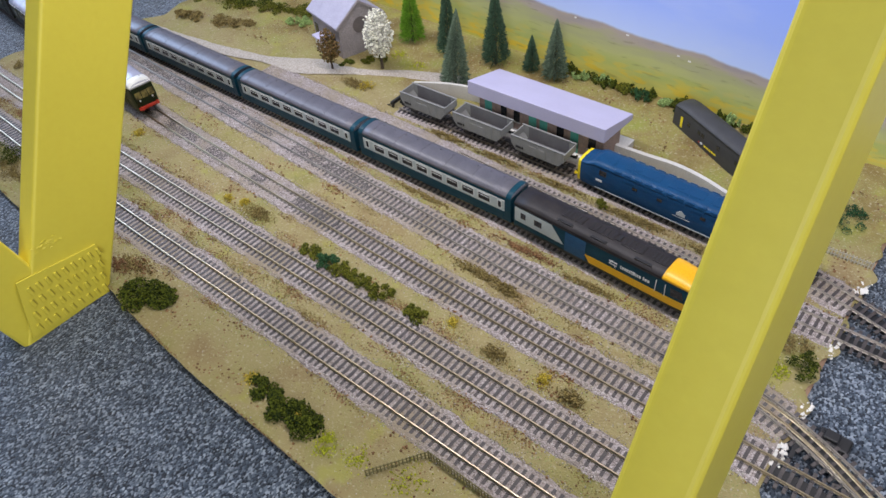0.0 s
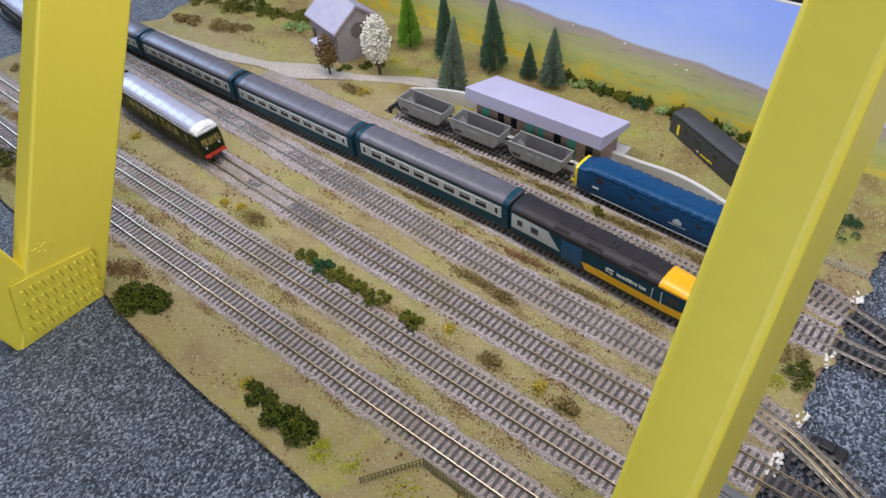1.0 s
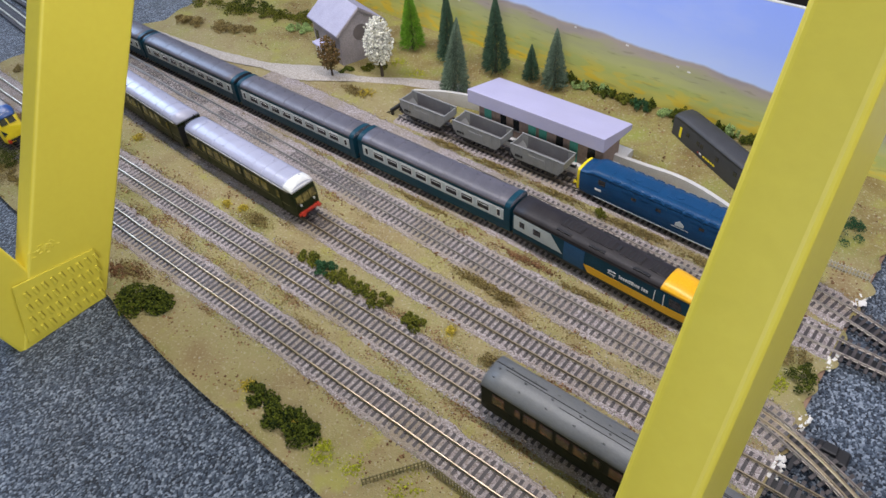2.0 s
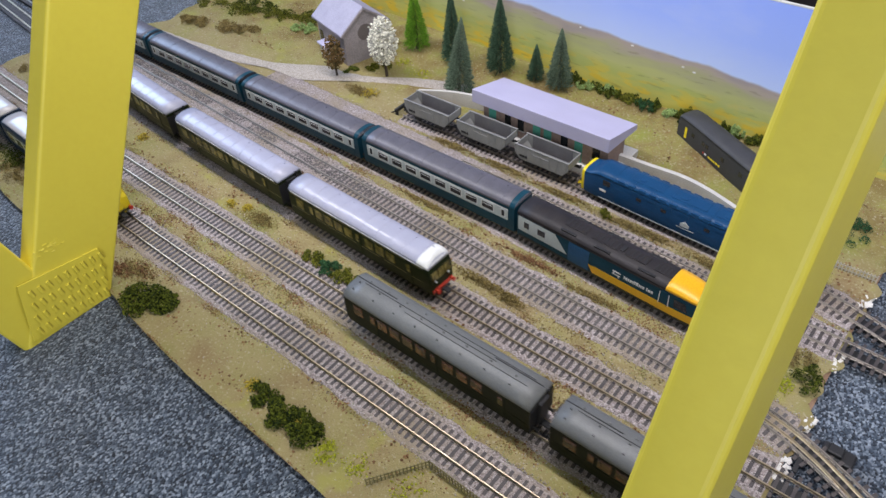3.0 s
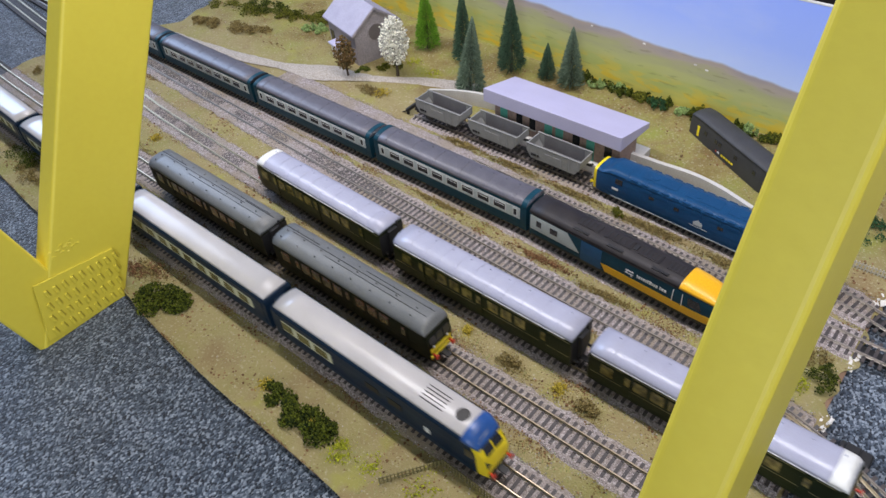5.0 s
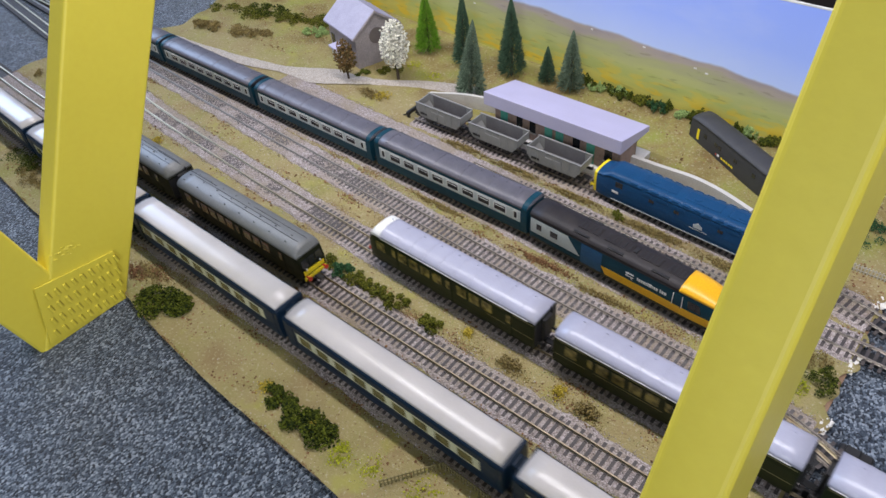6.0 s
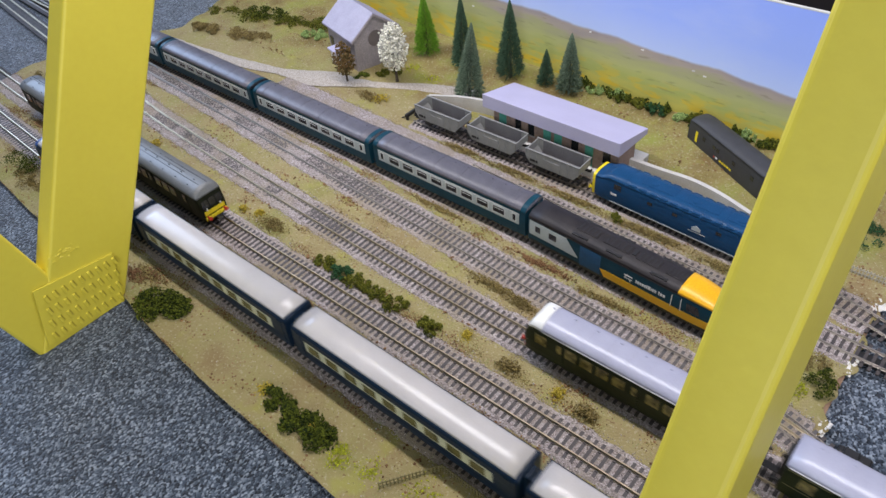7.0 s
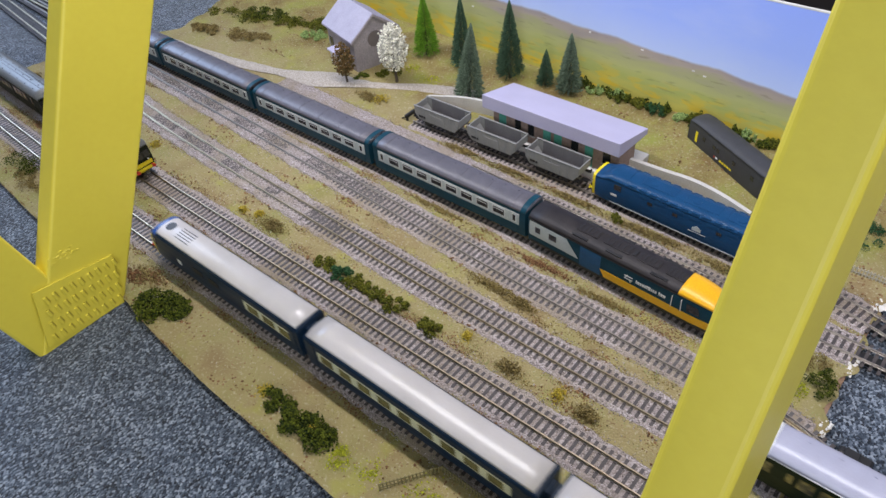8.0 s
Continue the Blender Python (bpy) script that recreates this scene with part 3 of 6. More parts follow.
def ballast_stones(k, line, x0, x1):
    """Loose ballast: small angular stones between and beside the sleepers."""
    rng = np.random.default_rng(k)
    n = int((x1 - x0) * 23000)
    x = rng.uniform(x0, x1, n)
    w = rng.normal(0, 0.0158, n)
    w = np.where(np.abs(w) > 0.036, rng.uniform(-0.03, 0.03, n), w)
    ok = np.abs(np.abs(w) - 0.00825) > 0.0013
    x, w = x[ok], w[ok]
    n = len(x)
    xs = np.linspace(x0, x1, 200)
    y = np.interp(x, xs, [line(a) for a in xs]) + w
    z = np.where(np.abs(w) < 0.018, -0.0037, -0.0037 - (np.abs(w) - 0.018) * 0.10) + rng.uniform(-0.0003, 0.0004, n)
    r = rng.uniform(0.00032, 0.00086, n)
    base = np.array(OCTA, float)[None] * r[:, None, None] * rng.uniform(0.6, 1.3, (n, 6, 1))
    a = rng.uniform(0, 6.283, n)
    c, s = np.cos(a)[:, None], np.sin(a)[:, None]
    vx, vy, vz = base[:, :, 0], base[:, :, 1], base[:, :, 2] * 0.8
    sk = rng.uniform(-0.7, 0.7, (n, 1))
    vx = vx + sk * vz
    v = np.stack([x[:, None] + c * vx - s * vy, y[:, None] + s * vx + c * vy, z[:, None] + vz], -1).reshape(-1, 3)
    f = (np.array(OCTF)[None] + (np.arange(n) * 6)[:, None, None]).reshape(-1, 3)
    me = bpy.data.meshes.new("ballast_stones")
    me.vertices.add(len(v))
    me.vertices.foreach_set("co", v.ravel())
    me.loops.add(f.size)
    me.loops.foreach_set("vertex_index", f.ravel())
    me.polygons.add(len(f))
    me.polygons.foreach_set("loop_start", np.arange(len(f)) * 3)
    me.update(calc_edges=True)
    me.materials.append(STONES)
    return me


def stone_mat():
    m = bpy.data.materials.new("ballast_chip")
    m.use_nodes = True
    nt = m.node_tree
    bs, geo = nt.nodes["Principled BSDF"], nt.nodes.new("ShaderNodeNewGeometry")
    r = ramp_node(nt, [(0.0, (0.11, 0.085, 0.075)), (0.25, (0.23, 0.19, 0.175)), (0.6, (0.345, 0.295, 0.28)), (0.9, (0.44, 0.385, 0.37)), (1.0, (0.58, 0.52, 0.50))])
    nt.links.new(geo.outputs["Random Per Island"], r.inputs["Fac"])
    nt.links.new(r.outputs["Color"], bs.inputs["Base Color"])
    bs.inputs["Roughness"].default_value = 0.85
    return m


STONES = stone_mat()
SLEEPERPALE = mat("sleeper_dusty", (0.14, 0.125, 0.12), (0.075, 0.066, 0.064), rough=0.8, scale=150, bump=0.2)
RAILDULL = mat("dull_rail", (0.40, 0.36, 0.31), (0.26, 0.23, 0.20), rough=0.45, metal=0.75)


def tracks():
    dark, dusty = sleeper_mesh(SLEEPER), sleeper_mesh(SLEEPERPALE)
    pitch = {k: 0.0071 for k in LINES}
    for k, line in LINES.items():
        x0, x1 = SPANS[k]
        tr = thing("railway_track", "model railway track with metal rails on dark plastic sleepers", "railway track", "tracks of the layout", kind="structure")
        n = int((x1 - x0) / 0.02)
        for s in (-0.00825, 0.00825):
            part("rail", rail(line, -0.47 if k == 6 else x0, x1, s, n), RAILDULL if k in (4, 6, 7) else RAILTOP, tr, "nickel silver rail", smooth=False)
        xb0, xb1 = max(x0, board_left(line(-1.2)) + 0.004), min(x1, BOARD_X1 - 0.004)
        bed = part("ballast", ballast_bed(line, xb0, xb1, k * 7.3), BALLAST, smooth=True)
        tagged(bed, "pinkish grey stone ballast under the track", "ballast", kind="stuff")
        loose = part("ballast_stones", ballast_stones(k, line, xb0, xb1), None)
        tagged(loose, "loose pinkish grey ballast stones along the track", "ballast", kind="stuff")
        x = x0 + 0.004
        far = bmesh.new()
        while x < x1 - 0.002:
            a = math.atan((line(x + 0.003) - line(x - 0.003)) / 0.006)
            if x < -1.32 or x > 0.14:
                vs = bmesh.ops.create_cube(far, size=1, matrix=pose(x, line(x), -0.0037, 0, 0, math.degrees(a)) @ Matrix.Diagonal((0.0034, 0.0316, 0.0016, 1)))
                x += pitch[k]
                continue
            sunk = 0.0
            if k in (3, 4):
                sunk = 0.0014 * max(0.0, min(1.0, (-0.52 - x) / 0.16 + 0.5 * noise.noise((x * 9, k, 0))))
            elif k == 6:
                sunk = 0.0020 * max(0.0, min(1.0, (-0.38 - x) / 0.08))
            elif k == 2:
                sunk = 0.0008 * max(0.0, min(1.0, (-0.70 - x) / 0.2))
            part("sleeper", dusty if (k == 4 and x < 0) or (k in (2, 3) and x < -0.66) else dark, None, tr, at=pose(x, line(x), -sunk, 0, 0, math.degrees(a)))
            x += pitch[k]
        if far.verts:
            tagged(part("sleepers", far, SLEEPER, tr), "distant run of dark sleepers", kind="stuff")
        else:
            far.free()
    # turnout where two roads meet at the board's edge
    pts = thing("turnout", "model turnout with closure rails and a black point motor", "railway track", kind="structure")
    road = hermite([(-0.05, 0.4205), (-0.005, 0.4110), (0.035, 0.3950), (0.09, 0.3660)])
    for side in (-0.0045, 0.0035):
        part("closure_rail", rail(road, -0.045, 0.085, side, 14), RAILTOP, pts, "brassy closure rail")
    motor = part("point_motor", box(0.018, 0.044, 0.409, 0.425, FLOOR, -0.0035, 0.002), BLACK, pts, "black plastic point motor")
    part("motor_cover", box(0.022, 0.034, 0.412, 0.422, -0.0034, 0.0005, 0.0012), BLACK, motor)
    part("tie_bar", box(0.006, 0.010, 0.380, 0.412, -0.0044, -0.0032, 0.0003), BLACK, pts)
    # where tracks leave the board: dark foam left, added support and shade right
    for k in (3, 4, 6, 7, 5, 1, 2):
        for side in (0, 1):
            x0, x1 = SPANS[k]
            a, b = (BOARD_X1 - 0.002, x1) if side else (x0, board_left(LINES[k](-1.2)) + 0.006)
            if b - a < 0.03 or (not side and k > 5):
                continue
            n = max(2, int((b - a) / 0.02))
            rings = []
            for i in range(n + 1):
                x = a + (b - a) * i / n
                y = LINES[k](x)
                w = 0.0045 if side else 0.0130
                rings.append([(x, y - w - 0.0005, FLOOR), (x, y + w + 0.0005, FLOOR), (x, y + w, -0.0044), (x, y - w, -0.0044)])
            tagged(part("underlay_shade_strip", grid_loft(rings), BLACK), "black strip under the track, dark foam at left, added support and shade at right", "track underlay", kind="structure")


# ---- rolling stock ----
COACH = ((0.0162, 0.0072), (0.0169, 0.0140), (0.0173, 0.0240), (0.0172, 0.0340), (0.0167, 0.0426))
ROOF = ((0.0170, 0.0424), (0.0161, 0.0449), (0.0137, 0.0471), (0.0101, 0.0487), (0.0052, 0.0496), (0.0, 0.0499))


def up(z):
    """Heights on a car's side are given for a side from 11 to 38.5 mm; this is where they lie."""
    return 0.0072 + (z - 0.0110) * (0.0426 - 0.0072) / (0.0385 - 0.0110)


def side_y(z, prof=COACH):
    for (y0, z0), (y1, z1) in zip(prof, prof[1:]):
        if z <= z1:
            return y0 + (y1 - y0) * max(0.0, (z - z0)) / (z1 - z0)
    return prof[-1][0]


def plain(x, y, z):
    return (x, y, z)


def shell(half, L, shape, close_top, stations):
    """Half profile mirrored and drawn along x, then shaped."""
    ring = [(-y, z) for y, z in half] + ([(y, z) for y, z in half[::-1]] if close_top else [(y, z) for y, z in half[::-1][1:]])
    if not close_top:
        ring = ring + [(half[0][0] - 0.001, half[0][1] + 0.0001), (-half[0][0] + 0.001, half[0][1] + 0.0001)]
    rings = []
    for x in stations:
        rings.append([shape(x, y, z) for y, z in ring])
    return grid_loft(rings)


def panel(x0, x1, z0, z1, side, shape=plain, proud=0.00025, prof=COACH, steps=1):
    """A thin piece that lies on a car's side."""
    if prof is COACH:
        z0, z1 = up(z0), up(z1)
    zs = sorted({z0, z1, *(z for _, z in prof if z0 < z < z1)})
    xs = [x0 + (x1 - x0) * i / steps for i in range(steps + 1)]
    verts, faces = [], []
    for x in xs:
        for z in zs:
            for d in (-0.0006, proud):
                verts.append(shape(x, side * (side_y(z, prof) + d), z))
    k = len(zs)

    def at(i, j, d):
        return (i * k + j) * 2 + d
    for i in range(steps):
        for j in range(k - 1):
            faces.append((at(i, j, 1), at(i + 1, j, 1), at(i + 1, j + 1, 1), at(i, j + 1, 1)))
    for i in range(steps):
        for j, (p, q) in ((0, (0, 1)), (k - 1, (1, 0))):
            faces.append((at(i, j, p), at(i + 1, j, p), at(i + 1, j, q), at(i, j, q)))
    for i in (0, steps):
        for j in range(k - 1):
            faces.append((at(i, j, 0), at(i, j, 1), at(i, j + 1, 1), at(i, j + 1, 0)))
    bm = bmesh.new()
    bv = [bm.verts.new(v) for v in verts]
    for f in faces:
        bm.faces.new([bv[i] for i in f])
    return bm


SHARED = {}


def bogie(parent, x, wheelbase=0.034, r=0.0062):
    key = ("bogie", wheelbase)
    if key not in SHARED:
        bm = bmesh.new()
        for s in (-1, 1):
            box(-wheelbase / 2 - 0.007, wheelbase / 2 + 0.007, s * 0.0125 - 0.001, s * 0.0125 + 0.001, 0.0045, 0.0085, bm=bm)
            for o in (-1, 1):
                box(o * wheelbase / 2 - 0.003, o * wheelbase / 2 + 0.003, s * 0.014 - 0.001, s * 0.014 + 0.001, 0.004, 0.009, bm=bm)
            cyl(0.0022, 0.004, 8, "z", (0, s * 0.0137, 0.007), bm=bm)
        box(-0.005, 0.005, -0.0125, 0.0125, 0.006, 0.0105, bm=bm)
        SHARED[key] = mesh_of("bogie", bm, BLACK)
        bw = cyl(r, 0.0022, 16, "y", (0, -0.0078, 0))
        cyl(r, 0.0022, 16, "y", (0, 0.0078, 0), bm=bw)
        cyl(0.001, 0.017, 8, "y", (0, 0, 0), bm=bw)
        SHARED[("wheels", wheelbase)] = mesh_of("wheelset", bw, DARKMETAL)
    b = part("bogie", SHARED[key], None, parent, "black bogie frame", at=pose(x, 0, 0))
    for o in (-1, 1):
        part("wheelset", SHARED[("wheels", wheelbase)], None, b, at=pose(o * wheelbase / 2, 0, r))
    return b


def buffers(parent, x, way, material=None, z=0.0130):
    for s in (-1, 1):
        bm = cyl(0.0012, 0.005, 8, "x", (x + way * 0.0025, s * 0.0115, z))
        cyl(0.0026, 0.0008, 12, "x", (x + way * 0.0052, s * 0.0115, z), bm=bm)
        part("buffer", bm, material or DARKMETAL, parent)
    part("coupling", box(min(x, x + way * 0.010), max(x, x + way * 0.010), -0.003, 0.003, 0.007, 0.0085, 0.0003), BLACK, parent)


def gangway(parent, x, way, material=None):
    bm = box(min(x, x + way * 0.004), max(x, x + way * 0.004), -0.0065, 0.0065, 0.0125, 0.0405, 0.0008)
    part("gangway", bm, material or BLACK, parent)


def underframe(parent, L, fit=0.3):
    bm = box(-L / 2 + 0.004, L / 2 - 0.004, -0.0125, 0.0125, 0.0095, 0.0118)
    rnd = random.Random(int(L * 1e5))
    x = -L * fit / 2
    while x < L * fit / 2 - 0.02:
        w = rnd.uniform(0.012, 0.026)
        box(x, x + w, -0.0155, -0.004, 0.0035 + rnd.uniform(0, 0.002), 0.010, 0.0004, bm=bm)
        box(x + 0.003, x + w, 0.004, 0.0155, 0.0035 + rnd.uniform(0, 0.002), 0.010, 0.0004, bm=bm)
        x += w + rnd.uniform(0.002, 0.008)
    part("underframe", bm, BLACK, parent, "black underframe with equipment boxes")


def linspace(a, b, n):
    return [a + (b - a) * i / (n - 1) for i in range(n)]


def car_shell(root, L, body, roof, shape=plain, fine=0, roof_half=ROOF, half=COACH):
    xs = sorted({*linspace(-L / 2, L / 2, 14), *([L / 2 - 0.055 * (i / 18) for i in range(19)] if fine & 1 else []), *([-L / 2 + 0.055 * (i / 18) for i in range(19)] if fine & 2 else [])})
    b = part("body", shell(half, L, shape, True, xs), body, root)
    r = part("roof", shell(roof_half, L, shape, False, xs), roof, root, smooth=True)
    return b, r


def roof_vents(root, xs, material, y=0.0, r=0.0012):
    for x in xs:
        z = 0.0499 - (0.0499 - 0.0485) * (abs(y) / 0.0105) ** 2
        part("roof_vent", cyl(r, 0.0014, 8, "z", (x, y, z + 0.0003), r2=r * 0.7), material, root)


def roof_ribs(root, L, n, material, shape=plain):
    """Raised seams across the roof."""
    for i in range(n):
        x = -L / 2 + L * (i + 0.5) / n
        half = [(y + 0.00022, z + 0.00030) for y, z in ROOF]
        part("roof_seam", shell(half, 0.001, plain, False, (x - 0.0007, x + 0.0007)), material, root)


def window_row(root, items, z0, z1, glass, frame_m=None, shape=plain, sides=(-1, 1)):
    for s in sides:
        for x0, x1 in items:
            if frame_m:
                part("window_frame", panel(x0 - 0.0008, x1 + 0.0008, z0 - 0.0008, z1 + 0.0008, s, shape, 0.00030), frame_m, root)
            part("window", panel(x0, x1, z0, z1, s, shape, 0.00045), glass, root)


def mk_coach(at):
    """Blue and grey corridor coach."""
    L = 0.2285
    root = thing("railway_coach", "blue and pale grey model coach with slate-grey roof", "railway coach", "coaches of the standing train", at)
    car_shell(root, L, RAILBLUE, ROOFSLATE)
    for s in (-1, 1):
        part("grey_band", panel(-L / 2 + 0.008, L / 2 - 0.008, 0.0225, 0.0345, s, proud=0.00018), PALEGREY, root, "pale grey window band")
        part("lining", panel(-L / 2 + 0.008, L / 2 - 0.008, 0.0345, 0.0351, s, proud=0.00022), WHITEPAINT, root)
    xs = [(-L / 2 + 0.027 + i * 0.0226, -L / 2 + 0.027 + i * 0.0226 + 0.0155) for i in range(8)]
    xs += [(-L / 2 + 0.0125, -L / 2 + 0.0165), (L / 2 - 0.0165, L / 2 - 0.0125)]
    window_row(root, xs, 0.0255, 0.0325, GLASS, WHITEPAINT)
    for s in (-1, 1):
        for x in [x0 for x0, _ in xs[:8]]:
            part("vent_light", panel(x + 0.001, x + 0.0145, 0.0305, 0.0309, s, proud=0.0006), WHITEPAINT, root)
        for x in (-L / 2 + 0.0095, L / 2 - 0.0195):
            part("door", panel(x, x + 0.0098, 0.0135, 0.0225, s, proud=0.0004), RAILBLUE, root)
    roof_vents(root, [-0.09 + 0.018 * i for i in range(11)], ROOFSLATE, 0.006)
    roof_ribs(root, L, 6, ROOFSLATE)
    underframe(root, L)
    for o in (-1, 1):
        bogie(root, o * 0.080)
        gangway(root, o * L / 2, o)
        buffers(root, o * L / 2, o)
        part("end_dome", shell([(y * 1.01, z + 0.0002) for y, z in ROOF], L, plain, False, (o * (L / 2 - 0.0035) - 0.0032, o * (L / 2 - 0.0035) + 0.0035)), RAILBLUE, root, "blue roof end")
    return root


def nose_shape(L, length, drop, width, low=0.0):
    """Front that slopes back towards the top and narrows; at +x."""
    def f(x, y, z):
        u = max(0.0, (x - (L / 2 - length)) / length)
        if u <= 0:
            return (x, y, z)
        zr = max(0.0, (z - 0.020) / 0.030)
        w = 1 - width * u**2
        back = drop * u * zr**1.3
        nz = z - low * u**2 * zr
        return (x - back, y * w, nz)
    return f


def power_car(at):
    L = 0.228
    root = thing("diesel_power_car", "blue, pale grey and yellow high-speed power car with a dark roof", "locomotive", "", at)
    sh = nose_shape(L, 0.050, 0.019, 0.20, 0.005)
    car_shell(root, L, RAILBLUE, ROOFDARK, sh, 1)
    st = 14
    for s in (-1, 1):
        part("grey_panel", panel(-0.112, -0.0638, 0.0205, 0.0365, s, sh, 0.0005), PALEGREY, root, "pale grey guard's panel")
        bm = bmesh.new()
        q = [(-0.064, 0.0205), (-0.048, 0.0205), (-0.064, 0.0365)]
        for d in (-0.0005, 0.0007):
            bm.faces.new([bm.verts.new((x, s * (side_y(up(z)) + d), up(z))) for x, z in q])
        part("grey_wedge", bm, PALEGREY, root)
        part("luggage_door", panel(-0.047, -0.022, 0.0130, 0.0365, s, sh, 0.00035), DOORBLUE, root, "mid-blue roller door")
        part("yellow_stripe", panel(-0.017, L / 2 - 0.001, 0.0142, 0.0228, s, sh, 0.0003, steps=30), ORANGE, root, "orange-yellow lower body side")
        bm = bmesh.new()
        q = [(-0.017, 0.0142), (-0.017, 0.0228), (-0.0225, 0.0228)]
        for d in (-0.0005, 0.0003):
            bm.faces.new([bm.verts.new((x, s * (side_y(up(z)) + d), up(z))) for x, z in q])
        part("stripe_tip", bm, ORANGE, root)
        # underframe and the shadow below the stripe, both in one black panel
        part("skirt", panel(-0.112, L / 2 - 0.004, 0.0111, 0.0140, s, sh, 0.0004, steps=30), BLACK, root, "black lower skirt with the shadow below the stripe painted in")
        # double-arrow shape and lettering bars
        x = 0.006
        for dz in (0.0268, 0.0298):
            part("emblem_bar", panel(x, x + 0.009, dz, dz + 0.0009, s, sh, 0.0004), WHITEPAINT, root)
        for i, (a, b) in enumerate(((0.0005, 0.004), (0.005, 0.0085))):
            bm = bmesh.new()
            q = [(x + a, 0.0283), (x + a + 0.0014, 0.0283), (x + b, 0.0318 if i == 0 else 0.0250), (x + b - 0.0014, 0.0318 if i == 0 else 0.0250)]
            bm.faces.new([bm.verts.new((px, s * (side_y(up(pz)) + 0.0005), up(pz))) for px, pz in q])
            part("emblem_arrow", bm, WHITEPAINT, root)
        rnd = random.Random(5)
        x = 0.019
        for w in (0.0009, 0.0022, 0.0016, 0.0020, 0.0014, 0.0012, 0.0026, 0.001, 0.0014, 0.0020, 0, 0.0012, 0.0022, 0.0022):
            if w:
                part("letter_bar", panel(x, x + w, 0.0272, 0.0272 + (0.0034 if w in (0.0026, 0.0009, 0.0012) else 0.0026), s, sh, 0.0004), WHITEPAINT, root)
            x += w + 0.0007 if w else 0.0016
        part("window", panel(-0.104, -0.0975, 0.026, 0.0325, s, sh, 0.0008), GLASS, root)
        part("window", panel(-0.086, -0.0765, 0.026, 0.0325, s, sh, 0.0008), GLASS, root)
        part("cab_window", panel(L / 2 - 0.040, L / 2 - 0.026, 0.0255, 0.0340, s, sh, 0.0004, steps=5), GLASS, root)
        part("cab_door", panel(L / 2 - 0.056, L / 2 - 0.0475, 0.0215, 0.0360, s, sh, 0.0003), RAILBLUE, root)
        for dx in (0.0465, 0.0567):
            part("handrail", panel(L / 2 - dx, L / 2 - dx + 0.0006, 0.0225, 0.0350, s, sh, 0.0008), WHITEPAINT, root)
    dome = shell([(y + 0.0002, z + 0.0003) for y, z in ROOF], L, sh, False, linspace(L / 2 - 0.052, L / 2 + 0.0006, 18))
    part("cab_dome", dome, ORANGE, root, "yellow cab roof dome", smooth=True)
    ring = []
    bm = bmesh.new()
    for z in (0.0255, 0.0355):
        for y in (-0.0120, 0.0120):
            ring.append(bm.verts.new(Vector(sh(L / 2, y, z)) + Vector((0.0005, 0, 0.0002))))
    bm.faces.new((ring[0], ring[1], ring[3], ring[2]))
    part("windscreen", bm, GLASS, root)
    part("front_panel", grid_loft([[Vector(sh(L / 2, y, z)) + Vector((d, 0, 0)) for y, z in ((-0.0170, 0.0112), (0.0170, 0.0112), (0.0170, 0.0240), (-0.0170, 0.0240))] for d in (-0.001, 0.0006)]), ORANGE, root)
    for x0, x1 in ((-0.060, -0.035), (-0.028, 0.002), (0.010, 0.034), (0.042, 0.062)):
        part("roof_grille", box(x0, x1, -0.0062, 0.0062, 0.0475, 0.0503, 0.0003), ROOFDARK, root, "dark roof grille")
        for q in range(5):
            xq = x0 + (x1 - x0) * (q + 0.5) / 5
            part("grille_bar", box(xq - 0.0008, xq + 0.0008, -0.0050, 0.0050, 0.0500, 0.0506), BLACK, root)
    for s in (-1, 1):
        part("cantrail", panel(-0.112, 0.060, 0.0374, 0.0381, s, sh, 0.0005, steps=6), ROOFDARK, root)
        for x0 in (-0.060, -0.020, 0.030):
            part("roof_hatch", box(x0, x0 + 0.018, s * 0.0122 - 0.0016, s * 0.0122 + 0.0016, 0.0460, 0.0489, 0.0003), BLACK, root)
    part("exhaust", box(0.004, 0.008, -0.004, 0.004, 0.0492, 0.0508, 0.0003), BLACK, root)
    underframe(root, L, 0.4)
    for o in (-1, 1):
        bogie(root, o * 0.067)
    gangway(root, -L / 2, -1)
    return root


